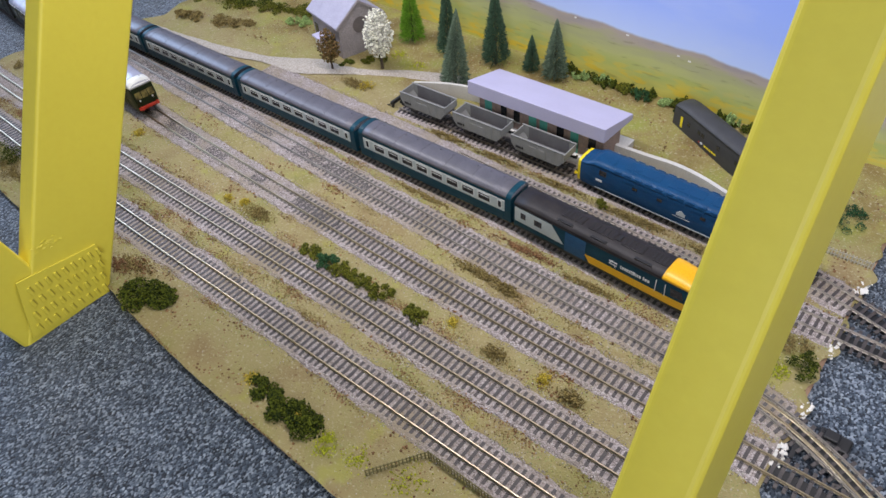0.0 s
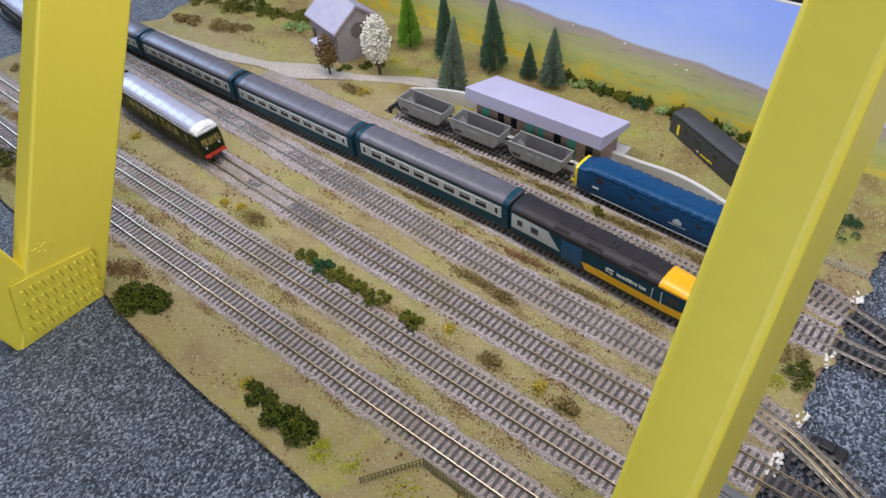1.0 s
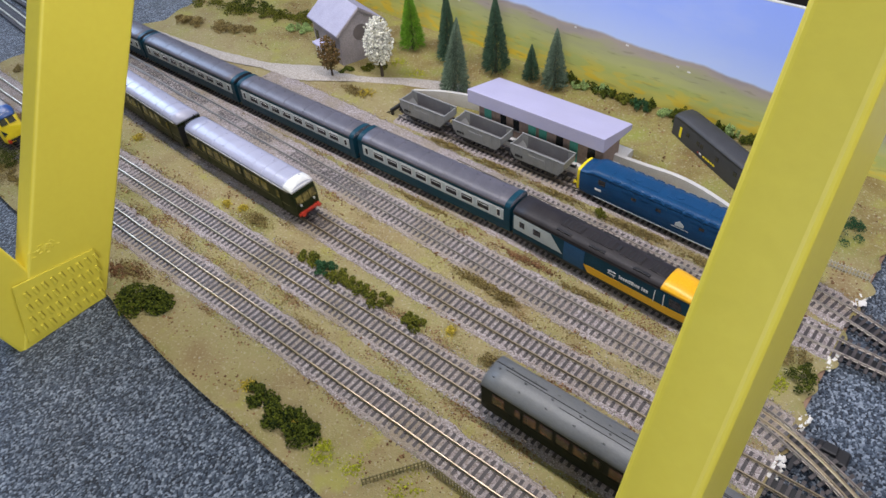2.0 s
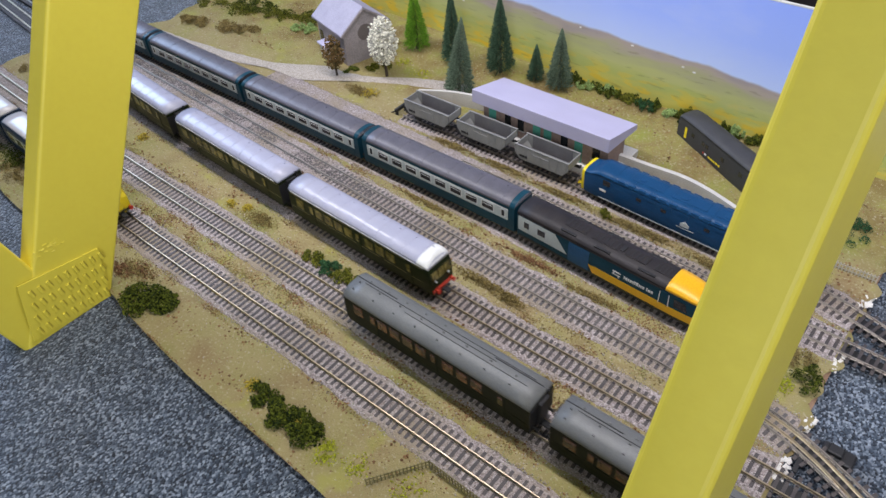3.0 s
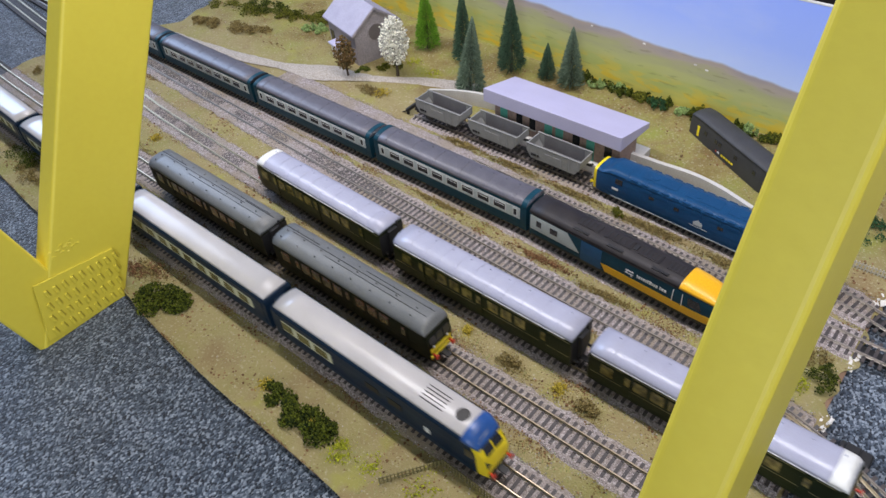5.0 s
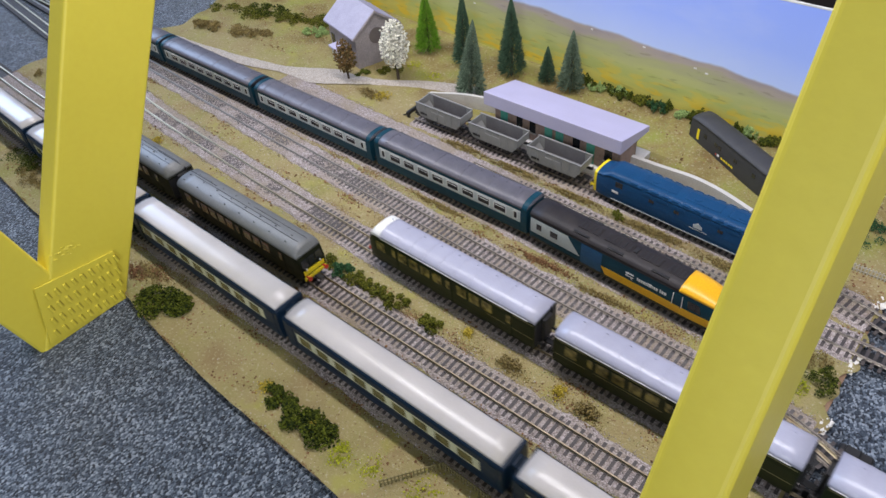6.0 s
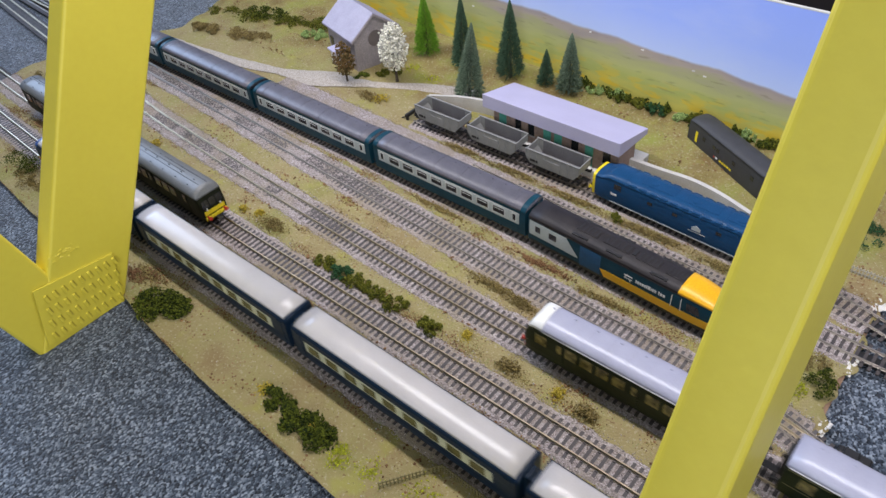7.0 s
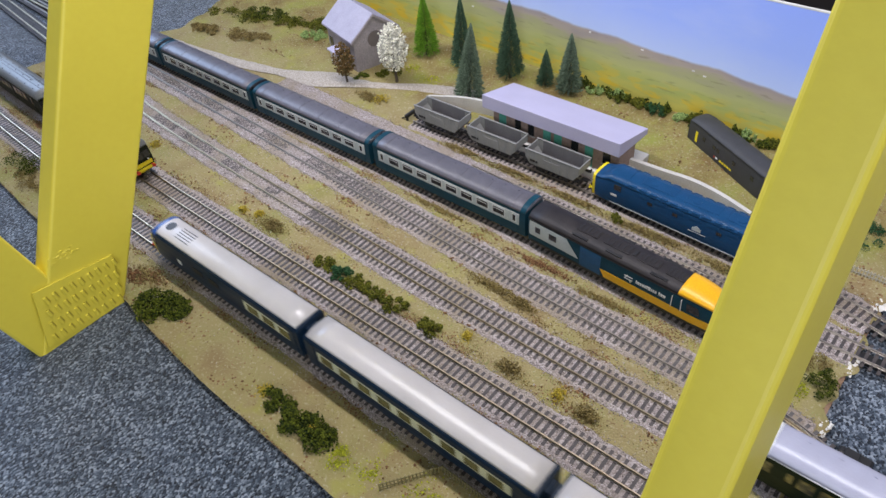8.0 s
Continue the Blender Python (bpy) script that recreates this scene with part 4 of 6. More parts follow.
def diesel_loco(at):
    """Large blue diesel with bonnet noses."""
    L = 0.262

    def sh(x, y, z):
        e = L / 2 - abs(x)
        if e < 0.020:
            u = 1 - e / 0.020
            top = 0.0495 - 0.0060 * min(1.0, (u * 2.0)) - 0.003 * u * u
            if z > 0.030:
                z = 0.030 + (z - 0.030) * (top - 0.030) / 0.0195
            y *= 1 - 0.16 * u * u
        return (x, y, z)
    root = thing("diesel_locomotive", "blue diesel locomotive with yellow ends standing beside the platform", "locomotive", "", at)
    xs = sorted({*linspace(-L / 2, L / 2, 12), *(-L / 2 + 0.024 * i / 12 for i in range(13)), *(L / 2 - 0.024 * i / 12 for i in range(13))})
    part("body", shell(COACH, L, sh, True, xs), DELTICBLUE, root)
    part("roof", shell(ROOF, L, sh, False, xs), DELTICBLUE, root, smooth=True)
    for o in (-1, 1):
        ring = [(-y, z) for y, z in COACH + ROOF[1:]] + [(y, z) for y, z in (COACH + ROOF[1:])[::-1][1:]]
        a, b = (o * (L / 2 - 0.0025), o * (L / 2 + 0.0008))
        part("nose_end", grid_loft([[(x + 0, sh(a, y, z)[1] * 1.012, sh(a, y, z)[2] + 0.0003) for y, z in ring] for x in (a, b)]), YPANEL, root, "yellow warning nose end")
        for s in (-1, 1):
            part("cab_window", panel(o * (L / 2 - 0.033) - 0.0045, o * (L / 2 - 0.033) + 0.0045, 0.0300, 0.0362, s, sh, 0.0004), GLASS, root)
            part("number_bar", panel(o * (L / 2 - 0.029) - 0.004, o * (L / 2 - 0.029) + 0.004, 0.0215, 0.0240, s, sh, 0.0004), WHITEPAINT, root)
        bogie(root, o * 0.083, 0.044)
        buffers(root, o * (L / 2 + 0.0005), o, YPANEL)
    for s in (-1, 1):
        part("emblem", panel(-0.006, 0.004, 0.0225, 0.0262, s, sh, 0.0004), PALEGREY, root, "small pale emblem")
        part("nameplate", panel(-0.010, 0.010, 0.0205, 0.0209, s, sh, 0.0004), PALEGREY, root)
        for i in range(8):
            x = -0.072 + i * 0.020
            part("side_grille", panel(x, x + 0.014, 0.0345, 0.0380, s, sh, 0.0005), DELTICBLUE, root)
        for x0 in (-0.060, -0.030, 0.020, 0.050):
            part("side_window", panel(x0, x0 + 0.006, 0.0290, 0.0325, s, sh, 0.0004), GLASS, root)
        for i in range(14):
            x = -0.085 + i * 0.0125
            part("cantrail_grille", box(x, x + 0.0085, s * 0.0140 - 0.0022, s * 0.0140 + 0.0014, 0.0440, 0.0472, 0.0004), DELTICBLUE, root)
        part("waist_line", panel(-L / 2 + 0.024, L / 2 - 0.024, 0.0112, 0.0122, s, sh, 0.0005, steps=4), PALEGREY, root)
        for k in range(3):
            part("crest_step", panel(-0.0045 + 0.0015 * k, 0.0025 - 0.0015 * k, 0.0262 + 0.0010 * k, 0.0272 + 0.0010 * k, s, sh, 0.0005), PALEGREY, root)
    for o in (-1, 1):
        for s in (-1, 1):
            part("windscreen", grid_loft([[Vector(sh(o * (L / 2 - 0.0215) + o * d, y, z)) for y, z in ((s * 0.0015, 0.0440), (s * 0.0120, 0.0430), (s * 0.0105, 0.0478), (s * 0.0015, 0.0492))] for d in (-0.001, 0.0012)]), GLASS, root, "dark cab windscreen")
    for x0 in (-0.075, -0.025, 0.025):
        part("roof_panel", box(x0, x0 + 0.040, -0.0075, 0.0075, 0.0475, 0.0500, 0.0005), DELTICBLUE, root)
        part("roof_fan", cyl(0.0050, 0.0006, 20, "z", (x0 + 0.012, 0, 0.0502)), DELTICBLUE, root)
    roof_ribs(root, L - 0.06, 9, DELTICBLUE)
    underframe(root, L, 0.25)
    return root


DEEPROOF = ((0.0175, 0.0404), (0.0173, 0.0424)) + ROOF[1:]


def railcar(at, group, label, body, roof, glass, cab=0, dome=None, face=None, beam=RED, weathered=False):
    """Diesel railcar; cab: +1 or -1 gives the driving end, 0 none."""
    L = 0.2150
    root = thing("diesel_railcar", label, "railcar", group, at)

    def sh(x, y, z):
        if cab:
            u = max(0.0, (cab * x - (L / 2 - 0.010)) / 0.010)
            if u > 0:
                zr = max(0.0, (z - 0.022) / 0.028)
                return (x - cab * 0.0055 * u * zr**1.5, y * (1 - 0.07 * u * u), z - 0.0032 * u * u * max(0.0, (z - 0.036) / 0.0135))
        return (x, y, z)
    car_shell(root, L, body, roof, sh, 1 if cab == 1 else (2 if cab == -1 else 0), DEEPROOF if weathered else ROOF)
    doors = (-0.070, 0.004, 0.078)
    xs, x = [], -L / 2 + 0.012
    while x < L / 2 - 0.020:
        if all(abs(x + 0.006 - d) > 0.0115 for d in doors):
            xs.append((x, x + 0.0118))
        x += 0.0158
    window_row(root, xs, 0.0245, 0.0338, glass, None, sh)
    for s in (-1, 1):
        for z in (0.0215, 0.0357):
            part("lining", panel(-L / 2 + 0.002, L / 2 - 0.012 if cab == 1 else L / 2 - 0.002, z, z + 0.0005, s, sh, 0.0002), CREAM if not weathered else body, root, "thin cream lining")
        for d in doors:
            part("door", panel(d - 0.0042, d + 0.0042, 0.0130, 0.0370, s, sh, 0.0005), body, root)
            part("door_window", panel(d - 0.0025, d + 0.0025, 0.0255, 0.0335, s, sh, 0.0007), glass, root)
    roof_vents(root, [-0.092 + 0.023 * i for i in range(9)], roof, 0.0075)
    if weathered:
        rnd = random.Random(8)
        for y in (-0.0095, 0.0):
            roof_vents(root, [-0.1 + 0.026 * i for i in range(8)], BLACK, y, 0.0009)
        for o in (-1, 1):
            if o != cab:
                part("exhaust_pipe", cyl(0.0006, 0.050, 8, "x", (o * (L / 2 - 0.026), 0.0052, 0.0495)), BLACK, root)
                part("exhaust_pipe", cyl(0.0011, 0.034, 8, "z", (o * (L / 2 + 0.0012), 0.0075, 0.028)), BLACK, root)
        for y, xa, xb in ((0.0022, -0.095, 0.060), (-0.0030, -0.040, 0.095), (0.0068, 0.010, 0.098)):
            zc = 0.0499 - 0.0014 * (abs(y) / 0.0105) ** 2 + 0.0002
            part("roof_conduit", cyl(0.00030, xb - xa, 6, "x", ((xa + xb) / 2, y, zc)), BLACK, root, "thin dark roof conduit")
        for s in (-1, 1):
            part("gutter", panel(-L / 2 + 0.002, L / 2 - 0.008, 0.0376, 0.0383, s, sh, 0.0005, steps=4), ROOFGREY, root)
    else:
        for s in (-1, 1):
            part("gutter", panel(-L / 2 + 0.002, L / 2 - 0.008, 0.0377, 0.0384, s, sh, 0.0006, steps=4), WHITEPAINT, root, "pale roof gutter")
        roof_ribs(root, L - 0.02, 10, roof)
        for o in (-1, 1):
            if o != cab:
                part("exhaust_pipe", cyl(0.0011, 0.034, 8, "z", (o * (L / 2 + 0.0012), 0.0085, 0.028)), BLACK, root)
    underframe(root, L, 0.45)
    for o in (-1, 1):
        bogie(root, o * 0.078)
        if o != cab:
            gangway(root, o * L / 2, o)
            part("end_panel", box(min(o * L / 2, o * (L / 2 + 0.0006)), max(o * L / 2, o * (L / 2 + 0.0006)), -0.0172, 0.0172, 0.0115, 0.0385), BLACK, root)
        buffers(root, o * (L / 2 + 0.0004), o, beam if o == cab else None)
    if cab:
        xe = cab * L / 2
        part("buffer_beam", box(min(xe - cab * 0.001, xe + cab * 0.0012), max(xe - cab * 0.001, xe + cab * 0.0012), -0.0150, 0.0150, 0.0085, 0.0130, 0.0004), YPANEL if weathered else beam, root, "painted buffer beam")
        if face:
            part("face_panel", grid_loft([[Vector(sh(xe, y, z)) + Vector((cab * d, 0, 0)) for y, z in ((-0.0148, 0.0152), (0.0148, 0.0152), (0.0148, 0.0205), (-0.0148, 0.0205))] for d in (-0.0005, 0.0006)]), face, root, "small yellow warning panel")
        for y0, y1 in ((-0.0150, -0.0058), (-0.0046, 0.0046), (0.0058, 0.0150)):
            part("cab_window", grid_loft([[Vector(sh(xe, y, z)) + Vector((cab * d, 0, 0)) for y, z in ((y0, 0.0250), (y1, 0.0250), (y1 * 0.96, 0.0345), (y0 * 0.96, 0.0345))] for d in (-0.0004, 0.0006)]), AMBER if not weathered else GLASS, root)
        for s in (-1, 1):
            part("cab_lamp", cyl(0.0011, 0.0012, 10, "x", (xe + cab * 0.0005, s * 0.0095, 0.0225)), WHITEPAINT, root)
        if dome:
            part("roof_dome", shell([(y + 0.0002, z + 0.0003) for y, z in ROOF], L, sh, False, sorted(linspace(cab * (L / 2 - 0.0180), cab * L / 2, 11))), dome, root, "white painted roof dome", smooth=True)
    return root


def express_car(at, cab=0):
    """Navy express car with cream-framed windows; cab: the driving end."""
    L = 0.2560
    root = thing("express_power_car" if cab else "express_car",
                 "navy blue express power car with off-white roof and yellow nose" if cab else "navy blue express car with cream window panels and off-white roof",
                 "railway car", "cars of the navy express", at)

    def sh(x, y, z):
        if cab:
            u = max(0.0, (cab * x - (L / 2 - 0.022)) / 0.022)
            if u > 0:
                zr = max(0.0, (z - 0.020) / 0.030)
                return (x - cab * 0.012 * u * zr**1.4, y * (1 - 0.20 * u * u), z - 0.006 * u * u * max(0.0, (z - 0.030) / 0.0195))
        return (x, y, z)
    xs = sorted({*linspace(-L / 2, L / 2, 14), *([cab * (L / 2 - 0.055 * i / 18) for i in range(19)] if cab else [])})
    part("body", shell(COACH + ROOF[:2] + ((0.0148, 0.0460),), L, sh, True, xs), NAVY, root)
    inner = [-L / 2 + (0.0028 if cab != -1 else 0.0), *xs[1:-1], L / 2 - (0.0028 if cab != 1 else 0.0)]
    part("roof", shell(((0.0151, 0.0458), (0.0139, 0.0473), (0.0103, 0.0489), (0.0052, 0.0498), (0.0, 0.0501)), L, sh, False, inner), ROOFCREAM, root, smooth=True)
    if cab:
        xs = [(-cab * (L / 2 - 0.020 - i * 0.024) - 0.0085, -cab * (L / 2 - 0.020 - i * 0.024) + 0.0085) for i in range(3)]
        band = sorted((-cab * (L / 2 - 0.008), -cab * (L / 2 - 0.082)))
    else:
        xs = [(-L / 2 + 0.0215 + i * 0.0238, -L / 2 + 0.0215 + i * 0.0238 + 0.0150) for i in range(10)][:-1]
        band = (-L / 2 + 0.017, L / 2 - 0.022)
    for s in (-1, 1):
        part("cream_band", panel(band[0], band[1], 0.0232, 0.0335, s, sh, 0.0002), CREAMBAND, root, "cream window band")
    window_row(root, xs, 0.0245, 0.0322, OLIVEWIN, None, sh)
    for s in (-1, 1):
        for o in (-1, 1):
            if o != cab:
                part("door", panel(o * (L / 2 - 0.009) - 0.004, o * (L / 2 - 0.009) + 0.004, 0.0130, 0.0375, s, sh, 0.0005), NAVY, root)
        if cab:
            for x in (0.005, 0.032):
                part("side_grille", panel(cab * x - 0.008, cab * x + 0.008, 0.0250, 0.0310, s, sh, 0.0004), DARKMETAL, root)
            part("cab_window", panel(*sorted((cab * (L / 2 - 0.019), cab * (L / 2 - 0.008))), 0.0268, 0.0345, s, sh, 0.0004, steps=5), GLASS, root)
            part("crest", panel(cab * 0.068 - 0.003, cab * 0.068 + 0.003, 0.0215, 0.0265, s, sh, 0.0004), WHITEPAINT, root)
    underframe(root, L, 0.5)
    for o in (-1, 1):
        bogie(root, o * 0.092)
        if o != cab:
            gangway(root, o * L / 2, o, NAVY)
            part("end_wall", box(min(o * L / 2, o * (L / 2 + 0.0007)), max(o * L / 2, o * (L / 2 + 0.0007)), -0.0160, 0.0160, 0.0085, 0.0440, 0.0003), NAVY, root, "dark car end")
            part("coupling", box(min(o * L / 2, o * (L / 2 + 0.008)), max(o * L / 2, o * (L / 2 + 0.008)), -0.003, 0.003, 0.007, 0.0085), BLACK, root)
    if cab:
        xe = cab * L / 2
        hood = sorted(linspace(cab * (L / 2 - 0.024), cab * (L / 2 + 0.0007), 14))
        part("nose_hood", shell([(y + 0.0002, z + 0.0003) for y, z in ROOF], L, sh, False, hood), NOSEBLUE, root, "bright blue cab roof hood", smooth=True)
        nose = shell([(y + 0.0003, z) for y, z in COACH], L, sh, True, sorted(linspace(cab * (L / 2 - 0.009), cab * (L / 2 + 0.0005), 8)))
        part("nose", nose, YPANEL, root, "yellow rounded nose")
        for y0, y1 in ((-0.0128, -0.0012), (0.0012, 0.0128)):
            part("windscreen", grid_loft([[Vector(sh(xe, y, z)) + Vector((cab * d, 0, 0)) for y, z in ((y0, 0.0325), (y1, 0.0325), (y1 * 0.94, 0.0424), (y0 * 0.94, 0.0424))] for d in (-0.0004, 0.0011)]), GLASS, root)
        part("roof_fan", cyl(0.0062, 0.0008, 24, "z", (cab * (L / 2 - 0.034), 0, 0.0497)), DARKMETAL, root, "dark round roof fan")
        part("roof_fan_ring", cyl(0.0072, 0.0006, 24, "z", (cab * (L / 2 - 0.034), 0, 0.0494)), ROOFCREAM, root)
        for i in range(5):
            y = -0.008 + i * 0.0034
            x0, x1 = sorted((cab * (L / 2 - 0.074), cab * (L / 2 - 0.050)))
            part("roof_louvre", box(x0, x1, y, y + 0.0009, 0.0460, 0.0503 - (y / 0.0105) ** 2 * 0.0012), DARKMETAL, root)
        buffers(root, xe, cab, RED, 0.0118)
        part("buffer_beam", box(min(xe - cab * 0.001, xe + cab * 0.001), max(xe - cab * 0.001, xe + cab * 0.001), -0.013, 0.013, 0.0085, 0.0118), BLACK, root)
    return root


def wagon(at):
    """Steel mineral wagon, empty."""
    L, w, z0, z1 = 0.0755, 0.0130, 0.0108, 0.0300
    root = thing("mineral_wagon", "empty grey steel mineral wagon standing on the siding", "goods wagon", "row of mineral wagons", at)
    for s in (-1, 1):
        part("side_wall", grid_loft([[(-L / 2 + 0.007, y, z0), (L / 2 - 0.007, y, z0), (L / 2, y, z0 + 0.009), (L / 2, y, z1), (-L / 2, y, z1), (-L / 2, y, z0 + 0.009)] for y in (s * w - 0.0006, s * w + 0.0006)]), WAGON, root)
        for i in range(7):
            x = -L / 2 + 0.004 + i * (L - 0.008) / 6
            part("rib", box(x - 0.0006, x + 0.0006, s * (w + 0.0006) - 0.0006, s * (w + 0.0006) + 0.0008, z0 + (0.008 if i in (0, 6) else 0), z1 - 0.001), WAGON, root)
        part("side_door", box(-0.011, 0.011, s * (w + 0.0008) - 0.0004, s * (w + 0.0008) + 0.0004, z0 + 0.001, z1 - 0.006, 0.0002), WAGON, root)
        part("end_wall", grid_loft([[(s * (L / 2 - 0.007) + d, y, z0), (s * L / 2 + d, y, z0 + 0.009), (s * L / 2 + d, y, z1 - 0.0003), (s * (L / 2 - 0.0012) + d, y, z1 - 0.0003), (s * (L / 2 - 0.0012) + d, y, z0 + 0.0095), (s * (L / 2 - 0.0082) + d, y, z0 + 0.0005)] for y in (-w, w) for d in (0,)]), WAGON, root)
        part("top_rim", box(-L / 2 - 0.0008, L / 2 + 0.0008, s * w - 0.0010, s * w + 0.0010, z1, z1 + 0.0008), WAGON, root)
        part("number_patch", panel(-L / 2 + 0.007, -L / 2 + 0.018, 0.0150, 0.0180, s, plain, 0.0012, ((w, 0.01), (w, 0.04))), BLACK, root)
        part("sole_bar", box(-L / 2, L / 2, s * 0.0125 - 0.0008, s * 0.0125 + 0.0008, 0.0095, 0.0123), BLACK, root)
        part("brake_lever", box(-0.016, 0.018, s * 0.0150 - 0.0003, s * 0.0150 + 0.0003, 0.0062, 0.0069), DARKMETAL, root)
        for o in (-1, 1):
            part("axle_guard", box(o * 0.0185 - 0.004, o * 0.0185 + 0.004, s * 0.0122 - 0.0006, s * 0.0122 + 0.0006, 0.0045, 0.0096), BLACK, root)
    for s in (-1, 1):
        part("lining_panel", box(-L / 2 + 0.009, L / 2 - 0.009, s * (w - 0.0009) - 0.0002, s * (w - 0.0009) + 0.0002, z0 + 0.001, z1 - 0.0004), WAGONIN, root)
    part("wagon_floor", box(-L / 2 + 0.0075, L / 2 - 0.0075, -w, w, z0 - 0.0005, z0 + 0.0012), WAGONIN, root, "darker grey wagon floor")
    for o in (-1, 1):
        bm = cyl(0.0060, 0.002, 16, "y", (0, -0.0078, 0))
        cyl(0.0060, 0.002, 16, "y", (0, 0.0078, 0), bm=bm)
        cyl(0.001, 0.017, 8, "y", (0, 0, 0), bm=bm)
        part("wheelset", bm, DARKMETAL, root, at=pose(o * 0.0185, 0, 0.0060))
        buffers(root, o * (L / 2 - 0.003), o)
    return root


def parcels_van(at):
    """Grounded van body with a curved end roof."""
    L = 0.19
    root = thing("parcels_van", "weathered dark grey parcels van with yellow markings on the grass", "railway van", "", at)
    half = tuple((y * 0.84, (z - 0.0072) * 0.86) for y, z in COACH)
    roof = tuple((y * 0.85, (z - 0.0072) * 0.86) for y, z in ROOF)

    def sh(x, y, z):
        u = max(0.0, (abs(x) - (L / 2 - 0.02)) / 0.02)
        return (x, y, z - 0.004 * u * u * max(0.0, (z - 0.026) / 0.0135))
    xs = sorted({*linspace(-L / 2, L / 2, 12), *(-L / 2 + 0.02 * i / 8 for i in range(9)), *(L / 2 - 0.02 * i / 8 for i in range(9))})
    part("body", shell(half, L, sh, True, xs), VANGREY, root)
    part("roof", shell(roof, L, sh, False, xs), VANGREY, root, smooth=True)
    part("skid", box(-L / 2 + 0.002, L / 2 - 0.002, -0.013, 0.013, -0.0005, 0.0012), BLACK, root)
    for s in (-1, 1):
        part("yellow_door_patch", panel(-L / 2 + 0.014, -L / 2 + 0.018, 0.008, 0.0225, s, sh, 0.0003, half), YPANEL, root, "worn yellow stripe")
        for x in (-0.068, -0.048, -0.041, -0.012, 0.02, 0.05):
            part("window", panel(x, x + 0.0055, 0.0170, 0.0225, s, sh, 0.0003, half), GLASS, root)
        part("emblem", panel(-0.040, -0.0365, 0.0075, 0.0100, s, sh, 0.0003, half), WHITEPAINT, root)
        part("emblem_dot", panel(-0.0435, -0.0415, 0.0075, 0.0095, s, sh, 0.0003, half), RED, root)
        for i in range(5):
            part("letter_bar", panel(-0.033 + i * 0.0046, -0.0295 + i * 0.0046, 0.0072, 0.0096, s, sh, 0.0003, half), YPANEL, root)
    for y in (-0.006,):
        part("end_lamp", cyl(0.0032, 0.0008, 14, "x", (-L / 2 - 0.0002, y, 0.0215)), PALEGREY, root, "pale round end lamp")
    return root


# ---- buildings ----
def chapel():
    root = thing("chapel", "grey stone chapel with a pale slate roof and round window", "building", "", pose(-0.7650, 0.6430, SOIL - 0.002, 0, 0, -15))
    L, w, e, a = 0.085, 0.074, 0.058, 0.086

    def gable(x0, x1):
        return grid_loft([[(x, 0, 0), (x, w, 0), (x, w, e), (x, w / 2, a), (x, 0, e)] for x in (x0, x1)])
    part("gable_wall", gable(-0.003, 0), STONE, root, "coursed grey stone gable")
    part("gable_wall", gable(-L, -L + 0.003), STONE, root)
    for y in (0, w - 0.003):
        part("side_wall", box(-L + 0.003, -0.003, y, y + 0.003, 0, e), STONE, root)
    s = (a - e) / (w / 2)
    for sgn in (0, 1):
        ys = (-0.006, w / 2) if sgn == 0 else (w + 0.006, w / 2)
        zs = (e - 0.006 * s, a)
        bm = grid_loft([[(x, ys[0], zs[0]), (x, ys[1], zs[1]), (x, ys[1], zs[1] + 0.0028), (x, ys[0], zs[0] + 0.0028)] for x in (-L - 0.004, 0.004)])
        part("roof_slope", bm, mat("chapel_slate", (0.40, 0.375, 0.47), (0.34, 0.32, 0.41), rough=0.6, scale=60), root, "pale lilac slate roof")
        bm = grid_loft([[(x, ys[0], zs[0] - 0.0012), (x, ys[1], zs[1] - 0.0012), (x, ys[1], zs[1] + 0.002), (x, ys[0], zs[0] + 0.002)] for x in (0.0042, 0.0058)])
        part("barge_board", bm, STONE, root)
    part("round_window", cyl(0.0125, 0.0012, 28, "x", (0.0006, w / 2, 0.048)), mat("window_stone", (0.15, 0.125, 0.12), rough=0.6), root, "dark round rose window")
    part("window_ring", cyl(0.0145, 0.0008, 28, "x", (0.0003, w / 2, 0.048)), STONE, root)
    part("porch", box(-0.055, -0.030, -0.016, -0.0005, 0, 0.026, 0.001), CONCRETE, root, "whitewashed porch")
    part("porch_roof", box(-0.058, -0.027, -0.019, -0.0005, 0.0265, 0.030, 0.001), PALEROOF, root)
    for x in (-0.075, -0.020):
        part("side_window", box(x - 0.005, x + 0.005, -0.0008, 0.001, 0.014, 0.036), GLASS, root)


